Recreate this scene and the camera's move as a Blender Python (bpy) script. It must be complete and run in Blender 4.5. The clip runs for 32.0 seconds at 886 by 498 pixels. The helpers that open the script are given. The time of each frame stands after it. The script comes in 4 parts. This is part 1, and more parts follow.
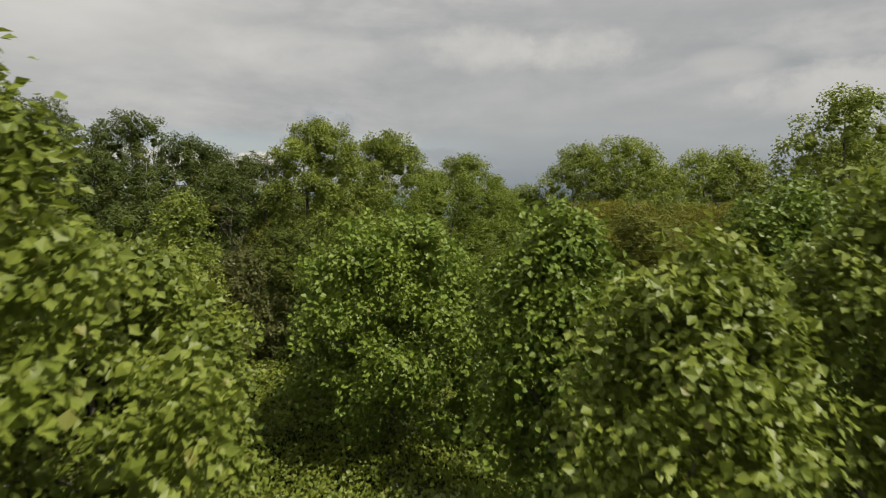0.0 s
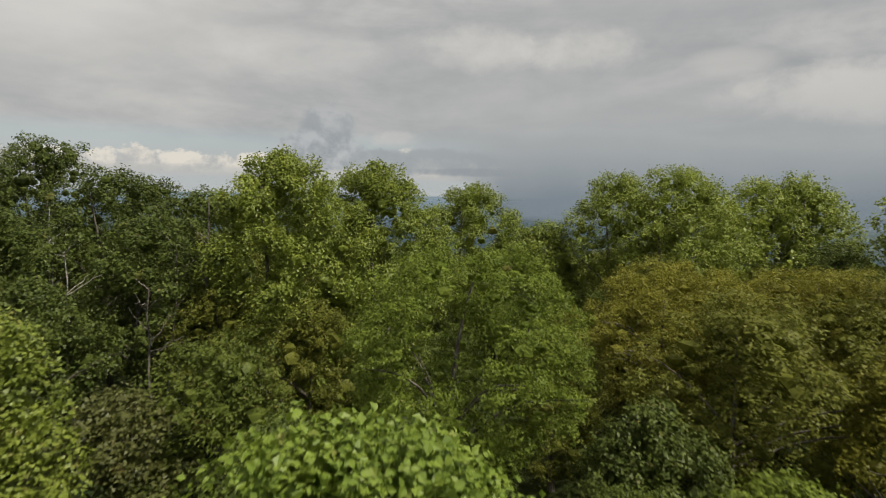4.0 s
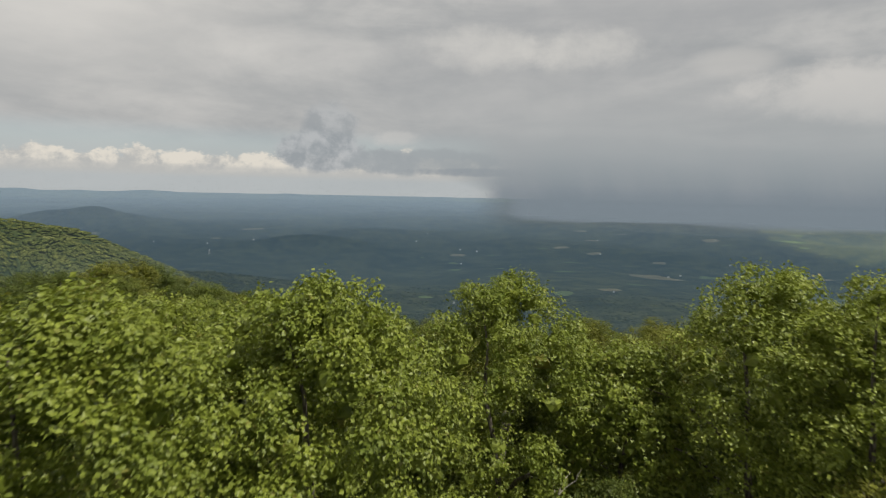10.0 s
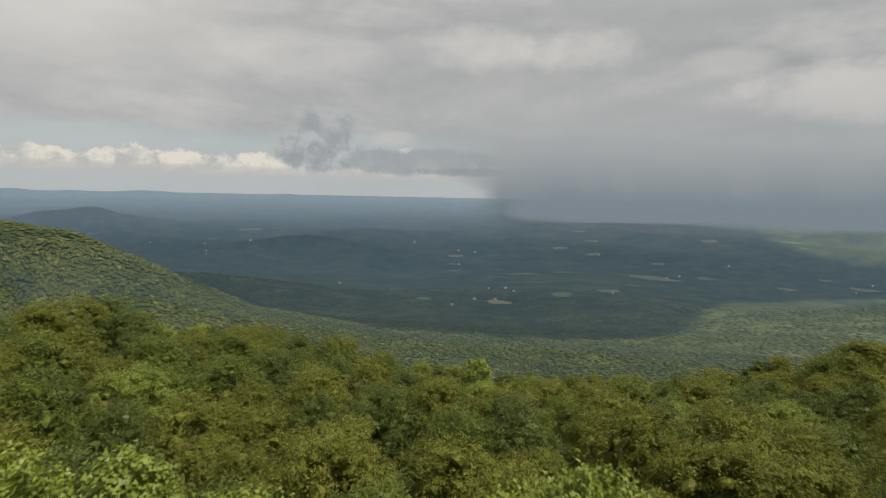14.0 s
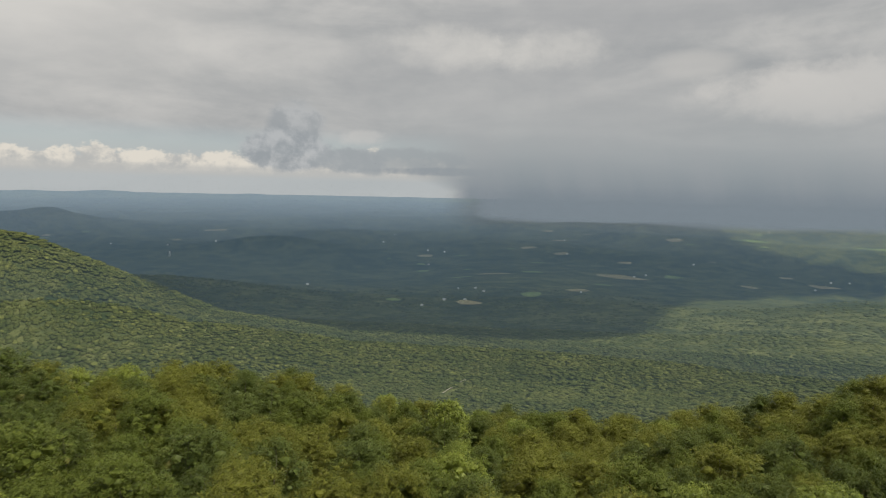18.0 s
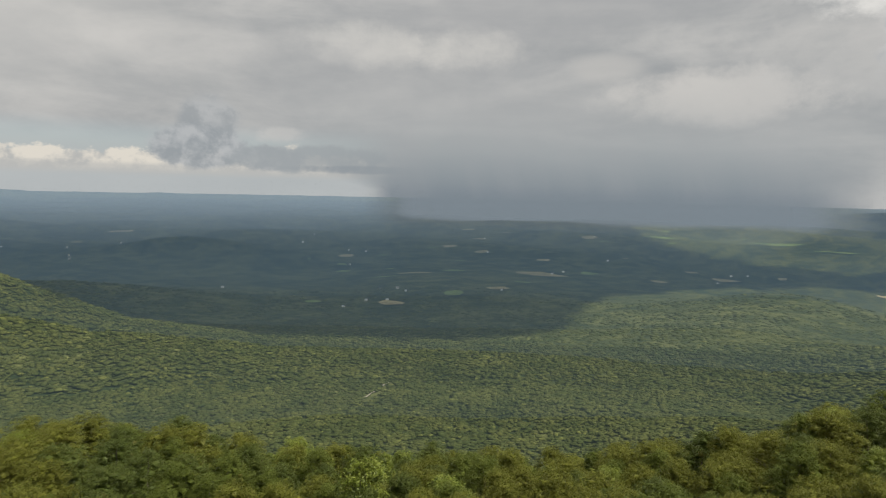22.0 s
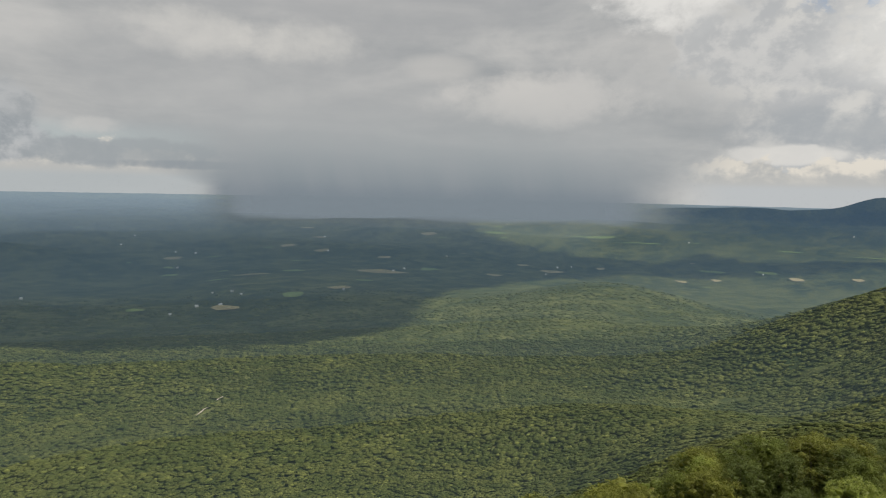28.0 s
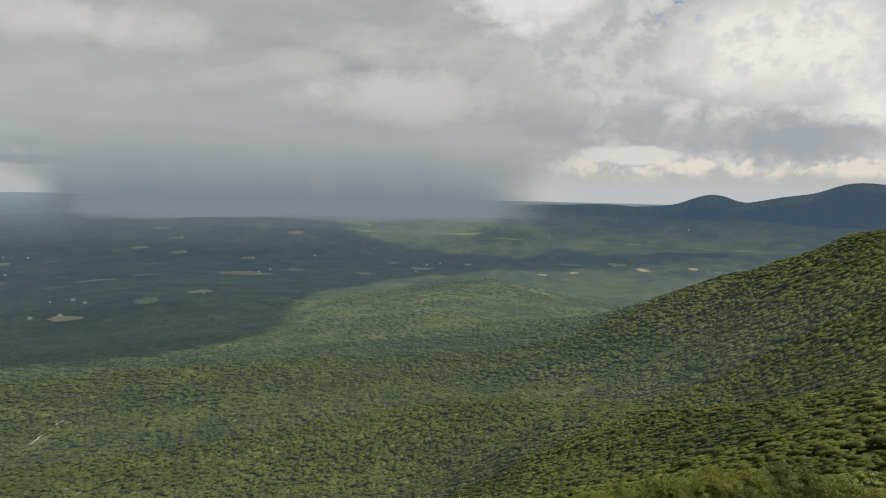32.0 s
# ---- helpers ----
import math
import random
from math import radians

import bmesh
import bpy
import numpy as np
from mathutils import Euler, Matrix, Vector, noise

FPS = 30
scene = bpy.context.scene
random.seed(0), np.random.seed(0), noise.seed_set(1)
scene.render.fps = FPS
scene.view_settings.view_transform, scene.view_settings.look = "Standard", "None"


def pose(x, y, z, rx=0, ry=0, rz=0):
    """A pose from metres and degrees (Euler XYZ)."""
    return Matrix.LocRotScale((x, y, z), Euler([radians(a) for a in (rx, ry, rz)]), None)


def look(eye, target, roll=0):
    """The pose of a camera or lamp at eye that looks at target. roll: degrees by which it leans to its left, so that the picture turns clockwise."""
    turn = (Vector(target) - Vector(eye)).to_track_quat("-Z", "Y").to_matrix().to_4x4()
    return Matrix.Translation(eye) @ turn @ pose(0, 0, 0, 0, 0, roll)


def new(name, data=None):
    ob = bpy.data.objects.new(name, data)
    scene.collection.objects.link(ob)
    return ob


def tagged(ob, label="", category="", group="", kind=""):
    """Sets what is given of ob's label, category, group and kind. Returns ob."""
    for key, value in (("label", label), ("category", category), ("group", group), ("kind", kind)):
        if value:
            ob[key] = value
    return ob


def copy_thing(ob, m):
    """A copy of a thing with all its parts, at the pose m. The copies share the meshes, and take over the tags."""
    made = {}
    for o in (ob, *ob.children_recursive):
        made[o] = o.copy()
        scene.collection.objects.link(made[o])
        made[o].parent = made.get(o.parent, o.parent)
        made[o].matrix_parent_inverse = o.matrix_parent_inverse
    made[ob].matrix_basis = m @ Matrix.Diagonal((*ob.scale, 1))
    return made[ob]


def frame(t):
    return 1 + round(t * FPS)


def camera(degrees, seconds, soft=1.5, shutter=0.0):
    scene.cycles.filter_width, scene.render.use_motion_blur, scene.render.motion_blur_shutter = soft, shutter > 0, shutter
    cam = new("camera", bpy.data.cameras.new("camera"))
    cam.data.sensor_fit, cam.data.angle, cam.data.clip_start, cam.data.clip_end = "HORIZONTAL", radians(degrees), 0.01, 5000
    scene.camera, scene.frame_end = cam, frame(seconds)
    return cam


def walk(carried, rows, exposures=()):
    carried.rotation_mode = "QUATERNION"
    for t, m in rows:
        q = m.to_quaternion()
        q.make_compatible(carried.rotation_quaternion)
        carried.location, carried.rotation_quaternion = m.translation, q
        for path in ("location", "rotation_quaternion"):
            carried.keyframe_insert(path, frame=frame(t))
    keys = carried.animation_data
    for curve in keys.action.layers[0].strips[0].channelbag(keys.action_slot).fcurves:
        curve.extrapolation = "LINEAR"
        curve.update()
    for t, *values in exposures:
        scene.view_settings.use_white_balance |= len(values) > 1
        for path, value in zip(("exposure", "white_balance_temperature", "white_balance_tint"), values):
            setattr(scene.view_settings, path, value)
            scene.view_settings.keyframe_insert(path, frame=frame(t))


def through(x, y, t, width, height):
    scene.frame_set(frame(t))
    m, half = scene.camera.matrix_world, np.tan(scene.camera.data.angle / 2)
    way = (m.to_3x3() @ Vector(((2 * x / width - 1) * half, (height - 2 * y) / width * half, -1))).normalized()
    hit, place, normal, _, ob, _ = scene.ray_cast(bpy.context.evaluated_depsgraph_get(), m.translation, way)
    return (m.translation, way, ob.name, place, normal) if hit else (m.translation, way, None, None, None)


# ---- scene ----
# A drone leaves a clearing on a wooded mountain, climbs over the trees at the brow and pans over the lowland.
cam = camera(71.0, 32.0, soft=1.1, shutter=0.7)
# seconds, eye x, y, z, heading to the right of +y in degrees
PATH = [
    (0.0, 0.000, -0.000, 8.500, 0.000),
    (1.0, -0.062, 2.350, 9.147, 0.012),
    (2.0, -0.125, 4.796, 9.781, 0.030),
    (3.0, -0.201, 7.403, 10.443, 0.024),
    (4.0, -0.277, 10.176, 11.105, -0.011),
    (5.0, -0.363, 13.084, 11.742, -0.057),
    (6.0, -0.455, 16.074, 12.387, -0.092),
    (7.0, -0.554, 19.103, 13.032, -0.104),
    (8.0, -0.635, 22.178, 13.670, -0.112),
    (9.0, -0.698, 25.284, 14.312, -0.132),
    (10.0, -0.796, 28.402, 14.937, -0.151),
    (11.0, -0.940, 31.530, 15.563, -0.207),
    (12.0, -1.083, 34.673, 16.244, -0.248),
    (13.0, -1.155, 37.831, 16.945, -0.166),
    (14.0, -1.198, 40.981, 17.619, 0.028),
    (15.0, -1.202, 44.104, 18.263, 0.401),
    (16.0, -1.151, 47.203, 18.900, 1.069),
    (17.0, -1.036, 50.278, 19.544, 1.876),
    (18.0, -0.846, 53.328, 20.211, 2.859),
    (19.0, -0.578, 56.356, 20.918, 4.289),
    (20.0, -0.239, 59.353, 21.654, 5.796),
    (21.0, 0.186, 62.305, 22.392, 7.895),
    (22.0, 0.702, 65.197, 23.105, 10.097),
    (23.0, 1.314, 68.027, 23.793, 11.976),
    (24.0, 2.031, 70.808, 24.482, 13.853),
    (25.0, 2.850, 73.547, 25.190, 16.319),
    (26.0, 3.758, 76.250, 25.922, 19.001),
    (27.0, 4.739, 78.924, 26.680, 21.825),
    (28.0, 5.776, 81.574, 27.465, 24.746),
    (29.0, 6.851, 84.209, 28.277, 27.672),
    (30.0, 7.950, 86.833, 29.113, 30.699),
    (31.0, 9.060, 89.452, 29.964, 33.745),
    (32.0, 10.176, 92.070, 30.821, 36.793),
]
TILT, LEAN = 5.320, 1.227


def aim(x, y, z, heading):
    h, p = radians(heading), radians(TILT)
    way = Vector((math.sin(h) * math.cos(p), math.cos(h) * math.cos(p), -math.sin(p)))
    return look(Vector((x, y, z)), Vector((x, y, z)) + way * 10, LEAN)


walk(cam, [(t, aim(x, y, z, h)) for t, x, y, z, h in PATH], [(0.0, 0.0), (32.0, 0.0)])

# ---- light: broken cloud with the sun high behind the right shoulder, rain in the distance ----
SUN_HEADING, SUN_HEIGHT = 124.0, 60.0
SUN_WAY = Vector((math.sin(radians(SUN_HEADING)) * math.cos(radians(SUN_HEIGHT)),
                  math.cos(radians(SUN_HEADING)) * math.cos(radians(SUN_HEIGHT)), math.sin(radians(SUN_HEIGHT))))
sun_data = bpy.data.lights.new("sun", "SUN")
sun_data.energy, sun_data.angle, sun_data.color = 5.0, radians(1.2), (1.0, 0.93, 0.80)
sun = new("sun", sun_data)
sun.matrix_world = look(SUN_WAY * 100, (0, 0, 0))


class Graph:
    """Short hand for shader nodes."""

    def __init__(self, tree):
        self.tree = tree

    def node(self, kind):
        return self.tree.nodes.new(kind)

    def link(self, a, b):
        self.tree.links.new(a, b)

    def feed(self, socket, value):
        if isinstance(value, bpy.types.NodeSocket):
            self.link(value, socket)
        else:
            socket.default_value = value

    def math(self, op, a, b=0.0, c=0.0, clamp=False):
        n = self.node("ShaderNodeMath")
        n.operation, n.use_clamp = op, clamp
        for s, v in zip(n.inputs, (a, b, c)):
            self.feed(s, v)
        return n.outputs[0]

    def add(self, a, b):
        return self.math("ADD", a, b)

    def sub(self, a, b):
        return self.math("SUBTRACT", a, b)

    def mul(self, a, b):
        return self.math("MULTIPLY", a, b)

    def step(self, v, a, b, lo=0.0, hi=1.0):
        n = self.node("ShaderNodeMapRange")
        n.interpolation_type = "SMOOTHSTEP"
        for s, w in zip(n.inputs, (v, a, b, lo, hi)):
            self.feed(s, w)
        return n.outputs[0]

    def vec(self, x, y, z=0.0):
        n = self.node("ShaderNodeCombineXYZ")
        for s, w in zip(n.inputs, (x, y, z)):
            self.feed(s, w)
        return n.outputs[0]

    def noise(self, at, scale=1.0, detail=4.0, rough=0.5, warp=0.0):
        n = self.node("ShaderNodeTexNoise")
        if at is not None:
            self.link(at, n.inputs["Vector"])
        n.inputs["Scale"].default_value, n.inputs["Detail"].default_value = scale, detail
        n.inputs["Roughness"].default_value, n.inputs["Distortion"].default_value = rough, warp
        return n.outputs["Fac"]

    def mix(self, fac, a, b):
        n = self.node("ShaderNodeMix")
        n.data_type = "RGBA"
        self.feed(n.inputs[0], fac)
        for s, w in ((n.inputs[6], a), (n.inputs[7], b)):
            self.feed(s, (*w, 1.0) if isinstance(w, tuple) and len(w) == 3 else w)
        return n.outputs[2]


def make_sky():
    world = bpy.data.worlds.new("sky")
    scene.world = world
    world.use_nodes = True
    world.node_tree.nodes.clear()
    g = Graph(world.node_tree)
    where = g.node("ShaderNodeTexCoord").outputs["Generated"]
    split = g.node("ShaderNodeSeparateXYZ")
    g.link(where, split.inputs[0])
    az = g.mul(g.math("ARCTAN2", split.outputs[0], split.outputs[1]), 57.2958)
    el = g.mul(g.math("ARCSINE", split.outputs[2]), 57.2958)
    clear = g.node("ShaderNodeTexSky")
    clear.sky_type, clear.sun_disc = "NISHITA", False
    clear.sun_elevation, clear.sun_rotation = radians(SUN_HEIGHT), radians(SUN_HEADING)
    dim = g.node("ShaderNodeVectorMath")
    dim.operation = "SCALE"
    g.link(clear.outputs[0], dim.inputs[0])
    dim.inputs["Scale"].default_value = 0.10
    blue = dim.outputs[0]
    # high grey sheet of long soft bands
    bands = g.noise(g.vec(g.mul(az, 0.030), g.mul(el, 0.17)), 1.0, 6.0, 0.52, 0.6)
    lumps = g.noise(g.vec(g.mul(az, 0.10), g.mul(el, 0.26), 3.7), 1.0, 7.0, 0.56, 0.4)
    fine = g.noise(g.vec(g.mul(az, 0.30), g.mul(el, 0.62), 9.1), 1.0, 8.0, 0.6, 0.3)
    curl = g.noise(g.vec(g.mul(az, 0.22), g.mul(el, 0.30), 5.5), 1.0, 9.0, 0.6, 0.25)
    puff = g.noise(g.vec(g.mul(az, 0.42), g.mul(el, 0.50), 2.2), 1.0, 9.0, 0.62, 0.15)
    bulk = g.add(g.mul(curl, 0.55), g.mul(puff, 0.45))
    tone = g.add(g.mul(bands, 0.52), g.add(g.mul(lumps, 0.34), g.mul(fine, 0.14)))
    sheet = g.mix(g.step(tone, 0.34, 0.68), (0.325, 0.340, 0.350), (0.565, 0.555, 0.535))

    def mass(az0, el0, wide, tall, colour, strength, ragged=1.6, soft=0.6, tex=None):
        """One cloud mass of the sky, with an uneven outline."""
        nonlocal sheet
        dx, dy = g.math("DIVIDE", g.sub(az, az0), wide), g.math("DIVIDE", g.sub(el, el0), tall)
        d = g.add(g.add(g.mul(dx, dx), g.mul(dy, dy)), g.mul(g.sub(tex or lumps, 0.5), ragged))
        m = g.step(d, 1.0 + soft, 1.0 - soft)
        sheet = g.mix(g.mul(m, strength), sheet, colour)
        return m

    pale = g.mul(g.step(az, 0.0, -34.0), g.step(el, 3.0, 14.0))
    sheet = g.mix(g.mul(pale, 0.65), sheet, (0.70, 0.675, 0.635))
    mass(9.0, 9.0, 13.0, 7.0, (0.395, 0.40, 0.405), 0.40, 2.0, 0.9)
    mass(20.0, 15.5, 14.0, 2.2, (0.39, 0.395, 0.40), 0.6, 1.8, 0.8)
    mass(2.8, 12.6, 4.6, 1.5, (0.66, 0.64, 0.60), 0.6, 7.0, 1.6, bulk)
    mass(12.2, 12.6, 4.2, 1.5, (0.66, 0.64, 0.60), 0.6, 7.0, 1.6, bulk)
    mass(24.0, 10.8, 3.0, 1.2, (0.56, 0.545, 0.52), 0.6, 1.8, 0.8)
    mass(33.0, 8.3, 7.5, 2.0, (0.68, 0.65, 0.61), 0.8, 5.0, 1.0, bulk)
    mass(46.0, 10.5, 12.0, 3.0, (0.56, 0.55, 0.53), 0.6, 5.0, 1.0, bulk)
    # heaped clouds on the far right with lit heads and flat grey feet
    east = g.step(g.add(az, g.mul(g.sub(bulk, 0.5), 14.0)), 44.0, 56.0)
    sheet = g.mix(g.mul(east, 0.8), sheet, g.mix(g.step(bulk, 0.42, 0.60), (0.45, 0.465, 0.48), (0.69, 0.675, 0.64)))
    mass(44.0, 16.5, 5.0, 2.6, (0.84, 0.82, 0.78), 0.75, 6.0, 0.9, bulk)
    gap = g.mul(g.step(puff, 0.46, 0.40), g.mul(g.step(az, 52.0, 58.0), g.step(el, 13.2, 15.0)))
    sheet = g.mix(gap, sheet, blue)
    mass(50.5, 11.5, 6.0, 3.8, g.mix(g.step(puff, 0.4, 0.6), (0.46, 0.47, 0.475), (0.60, 0.595, 0.58)), 0.8, 6.0, 0.45, bulk)
    mass(64.5, 12.0, 7.5, 3.6, g.mix(g.step(puff, 0.38, 0.56), (0.70, 0.69, 0.66), (0.88, 0.855, 0.80)), 0.85, 6.5, 0.8, bulk)
    mass(73.0, 6.4, 4.5, 2.8, g.mix(g.step(puff, 0.38, 0.56), (0.70, 0.69, 0.66), (0.88, 0.855, 0.80)), 0.85, 6.0, 0.8, bulk)
    mass(59.5, 5.2, 9.0, 1.7, (0.37, 0.395, 0.415), 0.75, 5.0, 0.7, bulk)
    mass(66.5, 4.4, 6.0, 1.3, (0.345, 0.37, 0.395), 0.7, 5.0, 0.7, bulk)
    mass(53.0, 3.5, 4.5, 0.8, (0.72, 0.70, 0.66), 0.8, 5.0, 0.4, bulk)
    # open air under the clouds beside the rain
    left = g.step(az, 6.5, 1.5)
    sides = g.math("MAXIMUM", left, g.step(az, 44.0, 50.0))
    opened = g.mix(g.step(el, 1.4, 5.0), (0.45, 0.48, 0.49), g.mix(0.5, blue, (0.46, 0.49, 0.50)))
    sheet = g.mix(g.mul(g.mul(left, g.step(el, 5.6, 3.4)), 0.85), sheet, opened)
    sheet = g.mix(g.mul(g.step(az, 44.0, 50.0), g.step(el, 2.9, 2.1)), sheet, (0.50, 0.52, 0.53))
    # the row of sunlit heaps
    edge = g.add(bulk, g.step(el, 4.3, 1.6, -0.15, 0.12))
    bank = g.mul(g.mul(g.step(edge, 0.47, 0.54), g.step(el, 5.2, 4.2)), g.mul(sides, g.step(el, 0.9, 1.5)))
    heads = g.mix(g.step(g.add(puff, g.mul(el, 0.06)), 0.52, 0.72), (0.47, 0.47, 0.455), (0.75, 0.70, 0.615))
    sheet = g.mix(g.mul(bank, 0.92), sheet, heads)
    feet = g.mul(g.step(el, 2.0, 1.5), g.mul(g.step(el, 0.6, 1.2), sides))
    sheet = g.mix(g.mul(feet, 0.7), sheet, (0.485, 0.485, 0.47))
    # one grey tower before the row, and the dark shelf that leads to the rain
    grey = g.mix(g.step(puff, 0.38, 0.62), (0.31, 0.335, 0.355), (0.46, 0.475, 0.485))
    mass(-10.4, 5.6, 2.3, 2.2, grey, 0.75, 3.0, 0.5, bulk)
    mass(-11.3, 3.3, 3.9, 1.8, grey, 0.95, 2.6, 0.35, bulk)
    mass(-5.2, 2.6, 2.6, 1.1, grey, 0.8, 2.6, 0.4, bulk)
    mass(-2.0, 2.7, 6.5, 1.2, (0.345, 0.37, 0.385), 0.85, 5.0, 0.5, bulk)
    mass(-4.6, 4.6, 2.2, 0.7, (0.60, 0.585, 0.56), 0.7, 6.0, 0.8, bulk)
    mass(3.0, 1.75, 6.0, 0.35, (0.27, 0.30, 0.33), 0.7, 2.0, 0.7, curl)
    # rain
    lean = g.add(az, g.mul(el, 0.15))
    over = g.math("MAXIMUM", el, 0.0)
    inside = g.mul(g.step(lean, g.sub(3.0, g.mul(over, 3.4)), g.add(5.6, g.mul(over, 1.2))), g.step(g.add(az, g.mul(over, 0.8)), g.add(46.5, g.mul(over, 3.2)), g.sub(39.0, g.mul(over, 0.6))))
    streak = g.noise(g.vec(g.add(g.mul(az, 0.22), g.mul(el, 0.05)), g.mul(el, 0.03)), 1.0, 3.0, 0.5)
    veil = g.mix(g.step(el, -1.5, 4.5), (0.204, 0.242, 0.274), (0.335, 0.362, 0.374))
    veil = g.mix(g.step(el, 2.5, 9.0), veil, (0.435, 0.445, 0.442))
    veil = g.mix(g.step(streak, 0.35, 0.65, 0.0, 0.22), veil, (0.35, 0.36, 0.375))
    sheet = g.mix(g.mul(inside, g.step(el, 14.0, 0.5)), sheet, veil)
    out = g.node("ShaderNodeOutputWorld")
    back = g.node("ShaderNodeBackground")
    back.inputs["Strength"].default_value = 1.0
    g.link(sheet, back.inputs["Color"])
    g.link(back.outputs[0], out.inputs["Surface"])


make_sky()


# ---- materials ----
def material(name):
    m = bpy.data.materials.new(name)
    m.use_nodes = True
    m.node_tree.nodes.clear()
    g = Graph(m.node_tree)
    return m, g, g.node("ShaderNodeOutputMaterial").inputs["Surface"]


def principled(g, colour, rough=0.7, normal=None, gloss=0.3):
    p = g.node("ShaderNodeBsdfPrincipled")
    g.feed(p.inputs["Base Color"], (*colour, 1.0) if isinstance(colour, tuple) else colour)
    g.feed(p.inputs["Roughness"], rough)
    p.inputs["Specular IOR Level"].default_value = gloss
    if normal is not None:
        g.link(normal, p.inputs["Normal"])
    return p.outputs[0]


def bump(g, height, strength, distance):
    b = g.node("ShaderNodeBump")
    b.inputs["Strength"].default_value, b.inputs["Distance"].default_value = strength, distance
    g.link(height, b.inputs["Height"])
    return b.outputs[0]


def leaf_material(name, dark, light, dry=(0.20, 0.16, 0.05), through=0.35, gloss=0.35, patch=0.9):
    """Foliage: every leaf has its own tone, whole sprays lean lighter or darker, some light passes the blade."""
    m, g, out = material(name)
    own = g.node("ShaderNodeNewGeometry").outputs["Random Per Island"]
    tree = g.node("ShaderNodeObjectInfo").outputs["Random"]
    where = g.node("ShaderNodeTexCoord").outputs["Object"]
    spray = g.noise(where, patch, 3.0, 0.6)
    twig = g.noise(where, patch * 3.2, 2.0, 0.5)
    tone = g.add(g.add(g.mul(own, 0.24), g.step(twig, 0.34, 0.66, 0.0, 0.26)), g.add(g.step(spray, 0.3, 0.7, 0.0, 0.36), g.mul(tree, 0.18)))
    colour = g.mix(tone, dark, light)
    colour = g.mix(g.step(own, 0.965, 1.0, 0.0, 0.6), colour, dry)
    front = principled(g, colour, 0.48, None, gloss)
    back = g.node("ShaderNodeBsdfTranslucent")
    g.link(g.mix(0.5, colour, light), back.inputs["Color"])
    both = g.node("ShaderNodeMixShader")
    both.inputs[0].default_value = through
    g.link(front, both.inputs[1])
    g.link(back.outputs[0], both.inputs[2])
    g.link(both.outputs[0], out)
    return m


def bark_material(name, dark, light):
    m, g, out = material(name)
    where = g.node("ShaderNodeTexCoord").outputs["Object"]
    stretch = g.node("ShaderNodeMapping")
    stretch.inputs["Scale"].default_value = (9.0, 9.0, 1.6)
    g.link(where, stretch.inputs["Vector"])
    ridges = g.noise(stretch.outputs[0], 1.6, 6.0, 0.65, 0.4)
    moss = g.noise(where, 0.8, 3.0)
    colour = g.mix(g.step(ridges, 0.35, 0.65), dark, light)
    colour = g.mix(g.step(moss, 0.58, 0.72, 0.0, 0.5), colour, (0.10, 0.12, 0.06))
    g.link(principled(g, colour, 0.9, bump(g, ridges, 0.8, 0.03), 0.15), out)
    return m


def painted_haze(g, where, near):
    """Painted haze: far surfaces blend into blue or rain-grey emission; a backdrop that never shifts."""
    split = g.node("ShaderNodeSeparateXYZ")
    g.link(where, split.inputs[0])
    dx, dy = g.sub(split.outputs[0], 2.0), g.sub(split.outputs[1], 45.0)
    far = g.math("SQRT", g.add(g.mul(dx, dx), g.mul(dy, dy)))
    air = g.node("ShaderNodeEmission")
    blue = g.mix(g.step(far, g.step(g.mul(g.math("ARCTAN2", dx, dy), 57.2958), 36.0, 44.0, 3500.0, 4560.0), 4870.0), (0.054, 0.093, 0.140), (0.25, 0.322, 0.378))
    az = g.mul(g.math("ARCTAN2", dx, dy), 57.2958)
    # headings under the rain shaft, where the painted haze turns grey
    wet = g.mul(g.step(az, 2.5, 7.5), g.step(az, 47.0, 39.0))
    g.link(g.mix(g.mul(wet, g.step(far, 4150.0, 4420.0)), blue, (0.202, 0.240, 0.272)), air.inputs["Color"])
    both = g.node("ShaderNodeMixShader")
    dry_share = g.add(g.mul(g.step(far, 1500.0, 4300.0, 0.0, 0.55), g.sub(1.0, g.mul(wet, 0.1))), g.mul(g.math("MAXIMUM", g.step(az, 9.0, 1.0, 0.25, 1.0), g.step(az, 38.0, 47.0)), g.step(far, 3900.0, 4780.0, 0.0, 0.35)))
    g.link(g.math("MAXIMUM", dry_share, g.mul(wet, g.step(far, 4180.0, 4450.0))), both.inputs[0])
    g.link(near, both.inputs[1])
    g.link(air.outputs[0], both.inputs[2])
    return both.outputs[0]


def canopy_material(name, dark, light, fine):
    """Crowns seen from far: leaf speckle and relief on the real lumps of the mesh."""
    m, g, out = material(name)
    own = g.node("ShaderNodeNewGeometry").outputs["Random Per Island"]
    where = g.node("ShaderNodeTexCoord").outputs["Object"]
    speck = g.noise(where, fine, 5.0, 0.68)
    stand = g.noise(where, 0.012, 3.0, 0.6)
    patch = g.noise(where, 0.05, 3.0, 0.6)
    tone = g.add(g.add(g.mul(own, 0.20), g.step(patch, 0.38, 0.62, 0.0, 0.36)), g.add(g.step(stand, 0.40, 0.60, -0.14, 0.30), g.step(speck, 0.36, 0.64, -0.16, 0.26)))
    colour = g.mix(tone, dark, light)
    colour = g.mix(g.step(own, 0.95, 0.98, 0.0, 0.45), colour, (0.16, 0.175, 0.045))
    g.link(painted_haze(g, where, principled(g, colour, 0.8, bump(g, speck, 0.35, 1.0), 0.06)), out)
    return m


